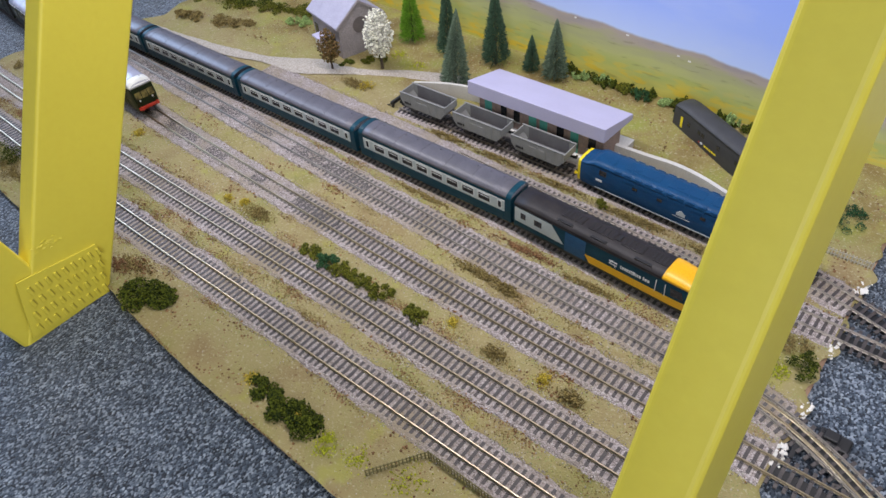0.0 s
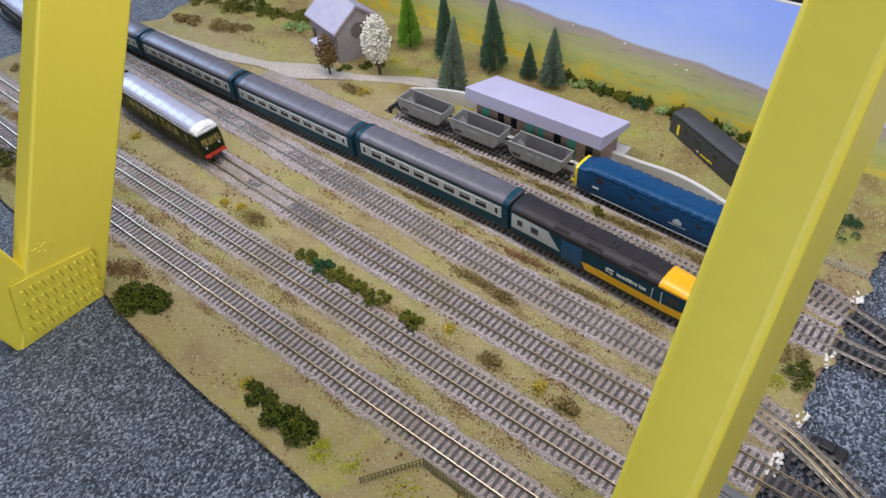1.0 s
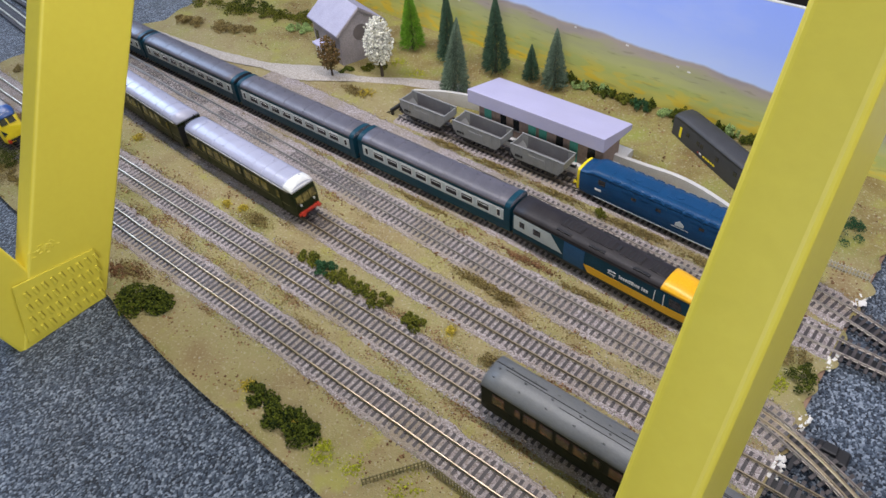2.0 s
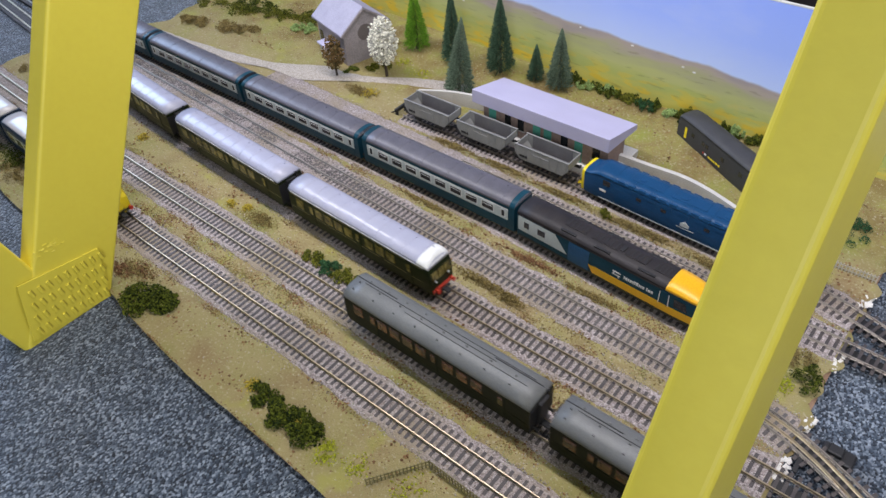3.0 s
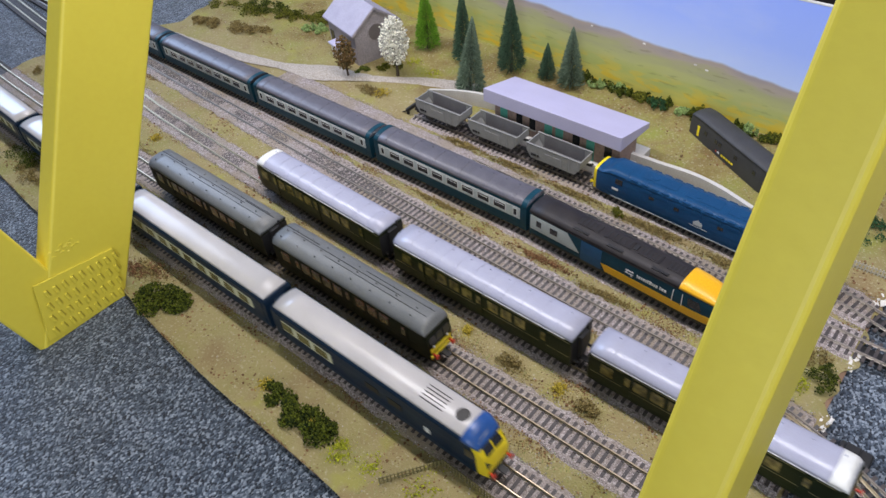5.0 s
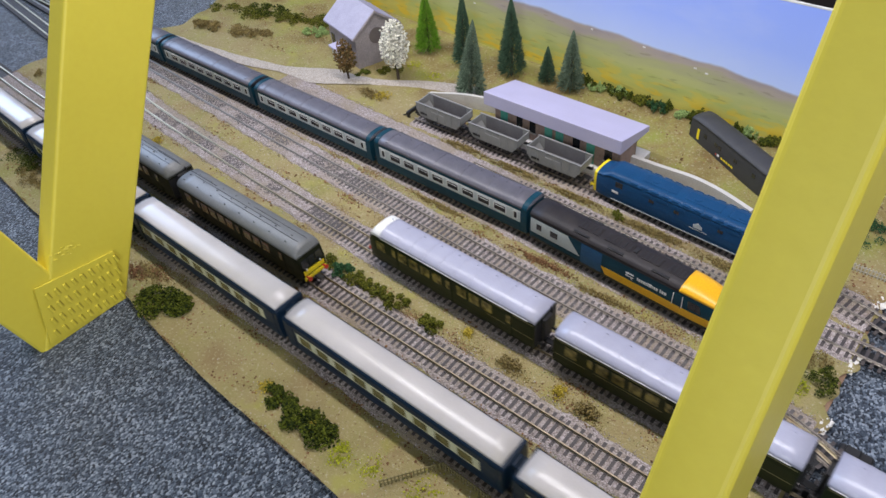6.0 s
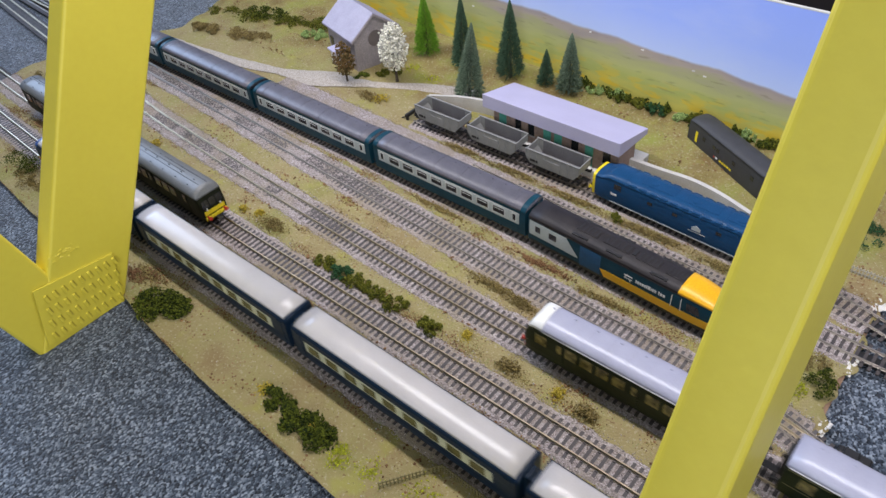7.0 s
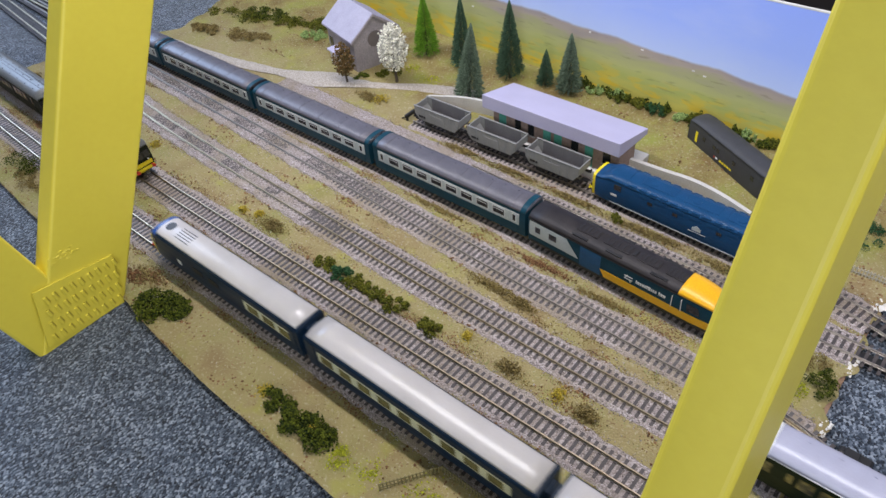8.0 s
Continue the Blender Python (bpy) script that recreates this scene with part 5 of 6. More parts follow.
def station():
    x0, x1, y0, y1 = -0.600, -0.300, 0.6165, 0.685
    plat = thing("platform", "low pale concrete station platform with curved white wall", "platform", kind="structure")
    part("slab", box(x0 + 0.10, x1 + 0.005, y0, y1, SOIL - 0.001, 0.0075, 0.001), CONCRETE, plat)

    def wall(pts, h, t):
        f = hermite(pts)
        xs = linspace(pts[0][0], pts[-1][0], 26)
        return grid_loft([[(x, f(x), SOIL - 0.003), (x, f(x) + t, SOIL - 0.003), (x, f(x) + t, h), (x, f(x), h)] for x in xs])
    part("white_wall", wall([(-0.605, 0.6250), (-0.560, 0.6480), (-0.510, 0.6600), (-0.480, 0.6560)], 0.0175, 0.0045), CONCRETE, plat, "low white curved wall")
    part("white_wall", wall([(-0.330, 0.6500), (-0.268, 0.6510), (-0.226, 0.6530), (-0.190, 0.6470), (-0.150, 0.6340)], 0.0165, 0.0055), CONCRETE, plat, "low white curved wall")
    st = thing("station_building", "long brick station building with sloping lilac-white roof and teal doors", "building", "", pose(0, 0, 0))
    a, b, f, k, h = -0.487, -0.304, 0.6225, 0.6620, 0.0415
    part("wall", box(a, b, f, k, 0.0076, h - 0.0060, 0.0008), BRICK, st)
    roof = grid_loft([[(x, 0.6140, h + 0.0002), (x, 0.6835, h - 0.0060), (x, 0.6835, h + 0.0020), (x, 0.6140, h + 0.0190)] for x in (-0.4985, -0.3005)])
    bmesh.ops.bevel(roof, geom=list(roof.edges), offset=0.0007, segments=2, affect="EDGES", profile=0.5)
    part("roof", roof, PALEROOF, st, "sloping lilac-white card roof slab")
    i = 0
    for x, w, what in ((-0.472, 0.011, "door"), (-0.448, 0.009, "window"), (-0.428, 0.009, "window"), (-0.404, 0.011, "door"), (-0.388, 0.011, "door"), (-0.364, 0.010, "window"), (-0.344, 0.011, "door"), (-0.320, 0.010, "window")):
        if what == "door":
            part("door", box(x - w / 2, x + w / 2, f - 0.0009, f + 0.001, 0.0078, 0.036, 0.0002), TEAL, st, "teal panelled door")
        else:
            wdw = part("window", box(x - w / 2, x + w / 2, f - 0.0005, f + 0.001, 0.020, 0.036), GLASS, st)
            part("sill", box(x - w / 2 - 0.0015, x + w / 2 + 0.0015, f - 0.0014, f, 0.0185, 0.0198), CONCRETE, wdw)


def stop_block():
    root = thing("buffer_stop", "small dark timber buffer stop at the siding's end", "buffer stop", "", pose(-0.612, 0.5965, -0.003, 0, 0, 0))
    part("beam", box(-0.002, 0.002, -0.012, 0.012, 0.003, 0.008, 0.0005), BLACK, root)
    for s in (-1, 1):
        part("post", box(-0.0015, 0.0015, s * 0.009 - 0.0015, s * 0.009 + 0.0015, -0.0018, 0.0035), BLACK, root)
        part("strut", grid_loft([[(-0.012, s * 0.009 - 0.001, -0.0018), (-0.010, s * 0.009 - 0.001, -0.0018), (0.0, s * 0.009 - 0.001, 0.0040), (-0.002, s * 0.009 - 0.001, 0.0040)],
                                 [(-0.012, s * 0.009 + 0.001, -0.0018), (-0.010, s * 0.009 + 0.001, -0.0018), (0.0, s * 0.009 + 0.001, 0.0040), (-0.002, s * 0.009 + 0.001, 0.0040)]]), BLACK, root)


def path_strip():
    """Pale gravel road behind the sidings."""
    f = hermite([(-1.16, 0.535), (-0.95, 0.560), (-0.82, 0.592), (-0.72, 0.628), (-0.66, 0.660), (-0.60, 0.682), (-0.56, 0.692)])
    verts, faces = [], []
    xs = linspace(-1.14, -0.565, 90)
    for i, x in enumerate(xs):
        w = 0.011 + 0.004 * noise.noise((x * 12, 5, 0)) + 0.012 * max(0, 1 - abs(x + 0.80) / 0.07)
        for q in range(5):
            u = q / 4 * 2 - 1
            bank = 0.010 * max(0.0, min(1.0, (f(x) + u * w - 0.68) / 0.1))
            verts.append((x, f(x) + u * w + 0.002 * noise.noise((x * 70, u * 3, 1)), SOIL + 0.0035 + bank - 0.0022 * u**4))
    for i in range(len(xs) - 1):
        for q in range(4):
            faces.append((i * 5 + q, (i + 1) * 5 + q, (i + 1) * 5 + q + 1, i * 5 + q + 1))
    tagged(part("gravel_road", (verts, faces), ROADSTONE, smooth=True), "pale beige gravel road past the chapel", "road", kind="structure")


# ---- plants ----
def ground_z(x, y):
    return SOIL + 0.0014 + 0.010 * max(0.0, min(1.0, (y - 0.68) / 0.1))


def clump(name, label, x, y, rx, ry, h, material, n, seed, size=0.0016, category="bush", turn=0.0, group=""):
    """Foam bush: many small sprigs of crumbs with gaps between them and a ragged outline."""
    rnd = random.Random(seed)
    vs, fs = [], []
    z0 = ground_z(x, y)
    sprigs = []
    for _ in range(max(6, n // 14)):
        a, q = rnd.uniform(0, 6.283), rnd.random() ** 0.55
        sprigs.append((q * math.cos(a) * 0.88, q * math.sin(a) * 0.88, rnd.uniform(0.35, 1.1) * (1 - 0.55 * q * q), rnd.uniform(0.17, 0.36)))
    c, s = math.cos(turn), math.sin(turn)
    mean = (rx + ry) / 2
    for _ in range(int(n * 4.2)):
        hx, hy, hh, hr = rnd.choice(sprigs)
        a, b = rnd.uniform(0, 6.283), rnd.random() ** 0.6
        px, py = hx * rx + hr * mean * b * math.cos(a), hy * ry + hr * mean * b * math.sin(a)
        z = hh * h * (1 - 0.45 * b * b) * (1 - 0.75 * rnd.random() ** 2.4)
        if noise.noise((px * 420 + seed, py * 420, z * 420)) < -0.36:
            continue
        blob(vs, fs, x + c * px - s * py, y + s * px + c * py, z0 + z, size * 0.50 * rnd.uniform(0.45, 1.3), rnd)
    return tagged(part(name, (vs, fs), material), label, category, group)


def flock(name, label, x, y, rx, ry, h, material, n, seed, category, group=""):
    """Loose flock that thins out towards its rim: crumbs low down and short fibres over them."""
    rnd = random.Random(seed)
    vs, fs = [], []
    z0 = ground_z(x, y) - 0.0005
    for _ in range(n):
        u, v = rnd.gauss(0, 0.37), rnd.gauss(0, 0.37)
        top = h * math.exp(-1.6 * (u * u + v * v))
        if noise.noise((u * 3.1 + seed, v * 3.1, 0)) < -0.25:
            continue
        px, py, z = x + u * rx, y + v * ry, z0 + top * rnd.random()
        if rnd.random() < 0.62:
            blob(vs, fs, px, py, z, rnd.uniform(0.0004, 0.0015) * math.exp(-0.5 * (u * u + v * v)), rnd)
        else:
            a, r, b = rnd.uniform(0, 6.283), rnd.uniform(0.0006, 0.0022), len(vs)
            vs += [(px - 0.00025, py, z), (px + 0.00025, py + 0.0001, z), (px + r * math.cos(a), py + r * math.sin(a), z + rnd.uniform(0.0006, 0.0022))]
            fs.append((b, b + 1, b + 2))
    return tagged(part(name, (vs, fs), material), label, category, group)


def conifer(x, y, h, r, material, seed, label, lean=(0, 0)):
    root = thing("conifer_tree", label, "tree", "model conifers", pose(x, y, ground_z(x, y) - 0.0015, lean[0], lean[1], seed * 40))
    part("trunk", cyl(r * 0.12, h * 0.9, 8, "z", (0, 0, h * 0.45), r2=r * 0.03), TRUNK, root)
    rnd = random.Random(seed)
    vs, fs = [], []
    n = int(6500 * h / 0.11)
    for _ in range(n):
        u = rnd.random() ** 0.8
        z = h * (0.07 + 0.93 * u)
        rad = r * (1 - u) ** 0.85 * rnd.uniform(0.55, 1.1) + 0.0008
        a = rnd.uniform(0, 6.283)
        ca, sa = math.cos(a), math.sin(a)
        inner = rad * rnd.uniform(0.4, 0.85)
        w = rnd.uniform(0.0003, 0.0006)
        dz = rad * rnd.uniform(-0.25, 0.25)
        b = len(vs)
        vs += [(inner * ca - w * sa, inner * sa + w * ca, z), (inner * ca + w * sa, inner * sa - w * ca, z + 0.0006), (rad * ca, rad * sa, z + dz), (rad * 0.8 * ca, rad * 0.8 * sa, z + dz * 0.6 + 0.0009)]
        fs += [(b, b + 1, b + 2), (b, b + 2, b + 3), (b + 1, b + 3, b + 2)]
    part("crown", (vs, fs), material, root)


def leafy_tree(x, y, h, r, z0, material, seed, label, lumps=520, size=0.0017, tall=1.0):
    root = thing("leafy_tree", label, "tree", "", pose(x, y, ground_z(x, y) - 0.0015))
    bm = cyl(r * 0.11, h * 0.6, 8, "z", (0, 0, h * 0.3), r2=r * 0.05)
    part("trunk", bm, TRUNK, root)
    rnd = random.Random(seed)
    for i in range(5):
        a = i * 1.3
        d = Vector((math.cos(a) * r * 0.6, math.sin(a) * r * 0.6, h * 0.2))
        q = Vector((0, 0, 1)).rotation_difference(d).to_matrix().to_4x4()
        bm = bmesh.new()
        bmesh.ops.create_cone(bm, cap_ends=True, segments=6, radius1=r * 0.05, radius2=r * 0.02, depth=d.length)
        bmesh.ops.transform(bm, matrix=Matrix.Translation(Vector((0, 0, h * 0.38)) + d / 2) @ q, verts=bm.verts)
        part("limb", bm, TRUNK, root)
    vs, fs = [], []
    for _ in range(lumps):
        a, e, q = rnd.uniform(0, 6.283), rnd.uniform(-1, 1), rnd.random() ** 0.35
        ce = math.sqrt(1 - e * e)
        bump = 1 + 0.22 * noise.noise((math.cos(a) * 2, math.sin(a) * 2, e * 3 + seed))
        taper = 1 - 0.25 * max(0, e) * tall
        blob(vs, fs, r * q * ce * math.cos(a) * bump * taper, r * q * ce * math.sin(a) * bump * taper, z0 + (h - z0) * (0.5 + 0.5 * e * q), size * rnd.uniform(0.6, 1.3), rnd)
    part("crown", (vs, fs), material, root)


def greenery():
    conifer(-0.552, 0.748, 0.118, 0.0230, NEEDLE, 1, "tall dark green bottle-brush conifer on the bank")
    conifer(-0.569, 0.672, 0.116, 0.0235, NEEDLE2, 2, "tall dusty green conifer leaning beside the road", (0, 5))
    conifer(-0.628, 0.732, 0.112, 0.0190, NEEDLE, 3, "dark green conifer behind the road", (0, 4))
    conifer(-0.496, 0.757, 0.056, 0.0140, NEEDLE, 4, "small dark green conifer behind the station")
    conifer(-0.457, 0.757, 0.090, 0.0205, NEEDLE2, 5, "dusty green conifer behind the station")
    conifer(-0.704, 0.738, 0.098, 0.0220, LEAFBRIGHT, 6, "bright green fir on the bank")
    leafy_tree(-0.694, 0.655, 0.096, 0.0215, 0.020, BLOSSOM, 7, "round tree covered in white blossom", 1300, 0.0018, 0.3)
    leafy_tree(-0.757, 0.612, 0.068, 0.0165, 0.013, LEAFRUSSET, 8, "small tree with russet brown leaves", 640, 0.0017)
    c = clump
    c("bush", "low dark green foam bush at the board's edge", -0.589, 0.1680, 0.034, 0.021, 0.016, LEAFDARK, 620, 11, 0.0026, "bush", 0.35)
    flock("dry_bush", "rusty dry flock round the edge bush", -0.632, 0.190, 0.030, 0.018, 0.008, LEAFRUST, 420, 9, "bush")
    c("bush", "dark green foam bush beside the track", -0.390, 0.1640, 0.024, 0.012, 0.012, LEAFDARK, 340, 12, 0.0024, "bush", -0.1)
    c("bush", "ragged dark green foam bush beside the track", -0.346, 0.1610, 0.033, 0.016, 0.014, LEAFDARK, 620, 13, 0.0025, "bush", 0.25)
    for i, (x, y, r, h, m) in enumerate(((-0.492, 0.3165, 0.018, 0.008, LEAFMID), (-0.468, 0.3165, 0.018, 0.009, LEAFBLUE), (-0.440, 0.3170, 0.020, 0.010, LEAFMID), (-0.415, 0.3180, 0.018, 0.009, LEAFMID), (-0.384, 0.3175, 0.017, 0.011, LEAFMID), (-0.338, 0.3155, 0.016, 0.011, LEAFMID))):
        c("hedge_bush", "small green foam bush in a row between the tracks", x, y, r, 0.011, h, m, 190, 20 + i, 0.0021, "bush", 0.0, "bushes between the tracks")
    c("bush", "green foam bush at the board's edge", -0.985, 0.205, 0.040, 0.018, 0.016, LEAFDARK, 300, 31)
    c("bush", "brown dry bush at the board's edge", -0.935, 0.190, 0.035, 0.016, 0.010, LEAFBROWN, 240, 32)
    c("bush", "olive tuft beside the track", -1.190, 0.345, 0.030, 0.014, 0.012, LEAFBROWN, 200, 33)
    c("bush", "dark green bush by the crossing tracks", -0.012, 0.474, 0.016, 0.017, 0.014, LEAFDARK, 240, 34)
    c("bush", "olive dry bush by the crossing tracks", -0.036, 0.497, 0.026, 0.016, 0.006, LEAFBROWN, 220, 35)
    c("bush", "green bush near the fence", -0.045, 0.688, 0.024, 0.022, 0.018, LEAFBLUE, 240, 36)
    c("bush", "small green tuft between the sidings", -0.272, 0.5640, 0.010, 0.007, 0.012, LEAFMID, 110, 37, 0.0019)
    for i, (x, y, rx, ry, m) in enumerate(((-1.10, 0.668, 0.07, 0.022, LEAFMID), (-1.02, 0.628, 0.05, 0.018, LEAFBROWN), (-0.935, 0.718, 0.045, 0.022, LEAFMID), (-0.915, 0.688, 0.026, 0.014, LEAFPALE),
                                           (-0.985, 0.700, 0.04, 0.016, LEAFMID), (-1.06, 0.700, 0.05, 0.02, LEAFDARK), (-0.90, 0.742, 0.03, 0.018, LEAFDARK), (-1.10, 0.605, 0.04, 0.012, LEAFBROWN))):
        c("bush", "low foam bush on the grassy bank", x, y, rx, ry, 0.013, m, 260, 40 + i, 0.0026, "bush", 0.2, "bushes on the bank")
    for i in range(19):
        x = -0.455 + i * 0.0152
        m = (LEAFDARK, LEAFMID, LEAFDARK, LEAFPALE, LEAFDARK, LEAFBLUE)[(i * 5 + 1) % 6] if i != 2 else LEAFPALE
        c("hedge_bush", "dark green foam bush in the hedge along the backdrop", x, 0.776 + 0.003 * math.sin(i * 2.2), 0.016, 0.009, 0.017 + 0.004 * math.sin(i * 1.7), m, 150, 60 + i, 0.0023, "bush", 0.0, "hedge along the backdrop")
    c("bush", "dark hedge under the chapel wall", -0.722, 0.664, 0.030, 0.008, 0.009, LEAFMID, 190, 80, 0.002, "bush", 1.0)
    c("bush", "dark hedge under the chapel wall", -0.748, 0.640, 0.018, 0.007, 0.007, LEAFDARK, 130, 81, 0.002, "bush", 1.0)
    for i, (x, y) in enumerate(((-0.250, 0.668), (-0.222, 0.664), (-0.196, 0.662), (-0.172, 0.655))):
        c("bush", "small green bush behind the white wall", x, y, 0.012, 0.007, 0.008, (LEAFMID, LEAFDARK)[i % 2], 90, 84 + i, 0.0019, "bush", 0, "bushes behind the wall")
    for i, (x, y, r, m) in enumerate(((-0.646, 0.3240, 0.009, LEAFYELLOW), (-0.622, 0.3300, 0.009, LEAFYELLOW), (-0.301, 0.3300, 0.009, LEAFYELLOW), (-0.192, 0.3260, 0.010, LEAFYELLOW), (-0.866, 0.3420, 0.012, LEAFYELLOW),
                                      (-0.413, 0.1655, 0.011, LEAFYELLOW), (-0.306, 0.158, 0.018, LEAFLIME), (-0.276, 0.167, 0.018, LEAFLIME), (-0.226, 0.176, 0.030, LEAFLIME), (-0.650, 0.690, 0.024, LEAFLIME),
                                      (-0.045, 0.470, 0.012, LEAFLIME), (-0.030, 0.458, 0.013, LEAFLIME), (-0.345, 0.165, 0.008, LEAFYELLOW), (-0.31, 0.165, 0.009, LEAFLIME), (-0.68, 0.605, 0.016, LEAFYELLOW), (-0.70, 0.700, 0.02, LEAFLIME))):
        flock("grass_tuft", "ochre yellow flock tuft on the sandy ground" if m is LEAFYELLOW else "lime green flock tuft on the sandy ground", x, y, r, r, 0.007 if m is LEAFYELLOW else 0.002, m, 320, 100 + i, "grass tuft", "flock tufts")
    for i, (x, y, rx, ry, h, m) in enumerate(((-0.590, 0.3265, 0.026, 0.012, 0.008, LEAFBROWN), (-0.245, 0.3235, 0.017, 0.010, 0.007, LEAFBROWN), (-0.163, 0.3230, 0.018, 0.011, 0.007, LEAFBROWN), (-0.320, 0.3985, 0.045, 0.008, 0.006, LEAFBROWN),
                                              (-0.283, 0.3955, 0.020, 0.008, 0.008, LEAFBROWN), (-0.700, 0.600, 0.030, 0.012, 0.006, LEAFBROWN), (-0.640, 0.186, 0.042, 0.018, 0.005, LEAFBROWN), (-0.655, 0.178, 0.022, 0.012, 0.004, LEAFRUST), (-0.33, 0.568, 0.050, 0.006, 0.003, LEAFBROWN), (-0.42, 0.571, 0.050, 0.007, 0.003, LEAFBROWN), (-0.50, 0.572, 0.045, 0.007, 0.003, LEAFBROWN), (-0.14, 0.560, 0.040, 0.008, 0.003, LEAFBROWN), (-0.45, 0.463, 0.05, 0.005, 0.002, LEAFBROWN), (-0.30, 0.455, 0.05, 0.006, 0.0025, LEAFRUST), (-0.22, 0.449, 0.04, 0.006, 0.0025, LEAFBROWN), (-0.225, 0.5640, 0.070, 0.008, 0.004, LEAFBROWN))):
        flock("dry_bush", "dry brown flock bush beside the track", x, y, rx * 1.1, ry * 1.15, h * 1.25, m, int(420 + rx * 14000), 130 + i, "bush", "dry bushes")


def litter():
    """Loose scatter that nobody could count: rust-brown leaf litter, stones and fibre grass."""
    rnd = random.Random(77)
    groups = {"brown_litter": ([], [], LEAFBROWN, "dry brown flock between the tracks"), "leaf_litter": ([], [], LEAFRUST, "rust-brown leaf litter between the tracks"), "loose_stone": ([], [], ROADSTONE, "small pale stones scattered on the ground"),
              "fibre_grass": ([], [], LEAFPALE, "short pale static grass fibres"), "brown_grass": ([], [], LEAFBROWN, "short brown static grass fibres"), "track_grime": ([], [], SLEEPERPALE, "dark grime caked between the rails")}
    for _ in range(26000):
        x, y = rnd.uniform(-1.2, -0.004), rnd.uniform(0.134, 0.77)
        if x < board_left(y) + 0.004 or y < board_front(x) + 0.003 or (-0.86 < x < -0.56 and 0.56 < y < 0.70):
            continue
        near = min(abs(y - LINES[k](x)) for k in LINES)
        if near < 0.019:
            continue
        d = noise.noise((x * 18, y * 30, 9)) + 0.35 * noise.noise((x * 70, y * 70, 2))
        z = ground_z(x, y) - 0.0006
        if d > 0.16 and rnd.random() < 0.75:
            vs, fs, _, _ = groups["leaf_litter"]
            blob(vs, fs, x, y, z + 0.0006, rnd.uniform(0.0005, 0.0019), rnd, (1, 1, 0.6))
        elif rnd.random() < (0.22 if y < 0.6 else 0.05):
            vs, fs, _, _ = groups["loose_stone"]
            blob(vs, fs, x, y, z + 0.0004, rnd.uniform(0.0004, 0.0011), rnd)
        else:
            g = "fibre_grass" if noise.noise((x * 9, y * 9, 4)) > -0.1 else "brown_grass"
            vs, fs, _, _ = groups[g]
            for _ in range(5):
                a, r = rnd.uniform(0, 6.283), rnd.uniform(0.0008, 0.0024)
                px, py = x + rnd.gauss(0, 0.003), y + rnd.gauss(0, 0.003)
                b = len(vs)
                vs += [(px - 0.0002, py, z), (px + 0.0002, py, z), (px + r * math.cos(a), py + r * math.sin(a), z + rnd.uniform(0.0008, 0.002))]
                fs.append((b, b + 1, b + 2))
    for _ in range(230):
        k = rnd.choice((1, 1, 1, 1, 2, 2, 3, 4, 4, 5, 5))
        cx, side = rnd.uniform(-1.15, -0.02), rnd.choice((0.024, 0.028, 0.032, 0.038, -0.026))
        cy = LINES[k](cx) + side
        vs, fs, _, _ = groups["leaf_litter" if rnd.random() < 0.65 else "brown_litter"]
        for _ in range(rnd.randint(30, 110)):
            x, y = cx + rnd.gauss(0, 0.010), cy + rnd.gauss(0, 0.0035)
            if x < -0.004 and min(abs(y - LINES[q](x)) for q in LINES) > 0.0175:
                blob(vs, fs, x, y, ground_z(x, y) - 0.0004, rnd.uniform(0.0003, 0.0011), rnd, (1, 1, 0.6))
    for _ in range(3600):
        x = rnd.uniform(-1.0, -0.01)
        y = board_front(x) + abs(rnd.gauss(0, 0.0035)) + 0.0008
        vs, fs, _, _ = groups["leaf_litter" if rnd.random() < 0.6 else "brown_litter"]
        blob(vs, fs, x, y, ground_z(x, y) - 0.0012, rnd.uniform(0.0004, 0.0014), rnd, (1, 1, 0.6))
    for _ in range(4200):
        x, y = rnd.uniform(-1.15, -0.01), rnd.uniform(0.14, 0.60)
        if y > board_front(x) + 0.003 and min(abs(y - LINES[q](x)) for q in LINES) > 0.0185:
            vs, fs, _, _ = groups["leaf_litter"]
            blob(vs, fs, x, y, ground_z(x, y) - 0.0004, rnd.uniform(0.0003, 0.0011), rnd, (1, 1, 0.6))
    for _ in range(9000):
        k, x = rnd.choice((3, 4)), rnd.uniform(-1.2, -0.50)
        if noise.noise((x * 14, k * 3.7, 1)) > -0.12:
            y = LINES[k](x) + rnd.gauss(0, 0.0062)
            vs, fs, _, _ = groups["track_grime"]
            blob(vs, fs, x, y, -0.0033, rnd.uniform(0.0004, 0.0012), rnd, (1.6, 1, 0.5))
    for name, (vs, fs, m, label) in groups.items():
        tagged(part(name, (vs, fs), m), label, "scatter", kind="stuff")


def paling(name, label, pts, h, step, material, group):
    """Picket fence along straight runs."""
    root = thing(name, label, "fence", group)
    for (xa, ya), (xb, yb) in zip(pts, pts[1:]):
        d = math.hypot(xb - xa, yb - ya)
        ang = math.degrees(math.atan2(yb - ya, xb - xa))
        z = SOIL
        run = pose(xa, ya, z, 0, 0, ang)
        for hz in (0.3, 0.75):
            part("fence_rail", box(0, d, 0.0004, 0.0010, h * hz - 0.0005, h * hz + 0.0005), material, root, at=run)
        n = int(d / step)
        bm = box(-0.0006, 0.0006, -0.0004, 0.0004, 0, h)
        me = mesh_of("picket", bm, material)
        for i in range(n + 1):
            part("picket", me, None, root, at=run @ pose(d * i / n, 0, 0, 0, 0, 0))
    return root


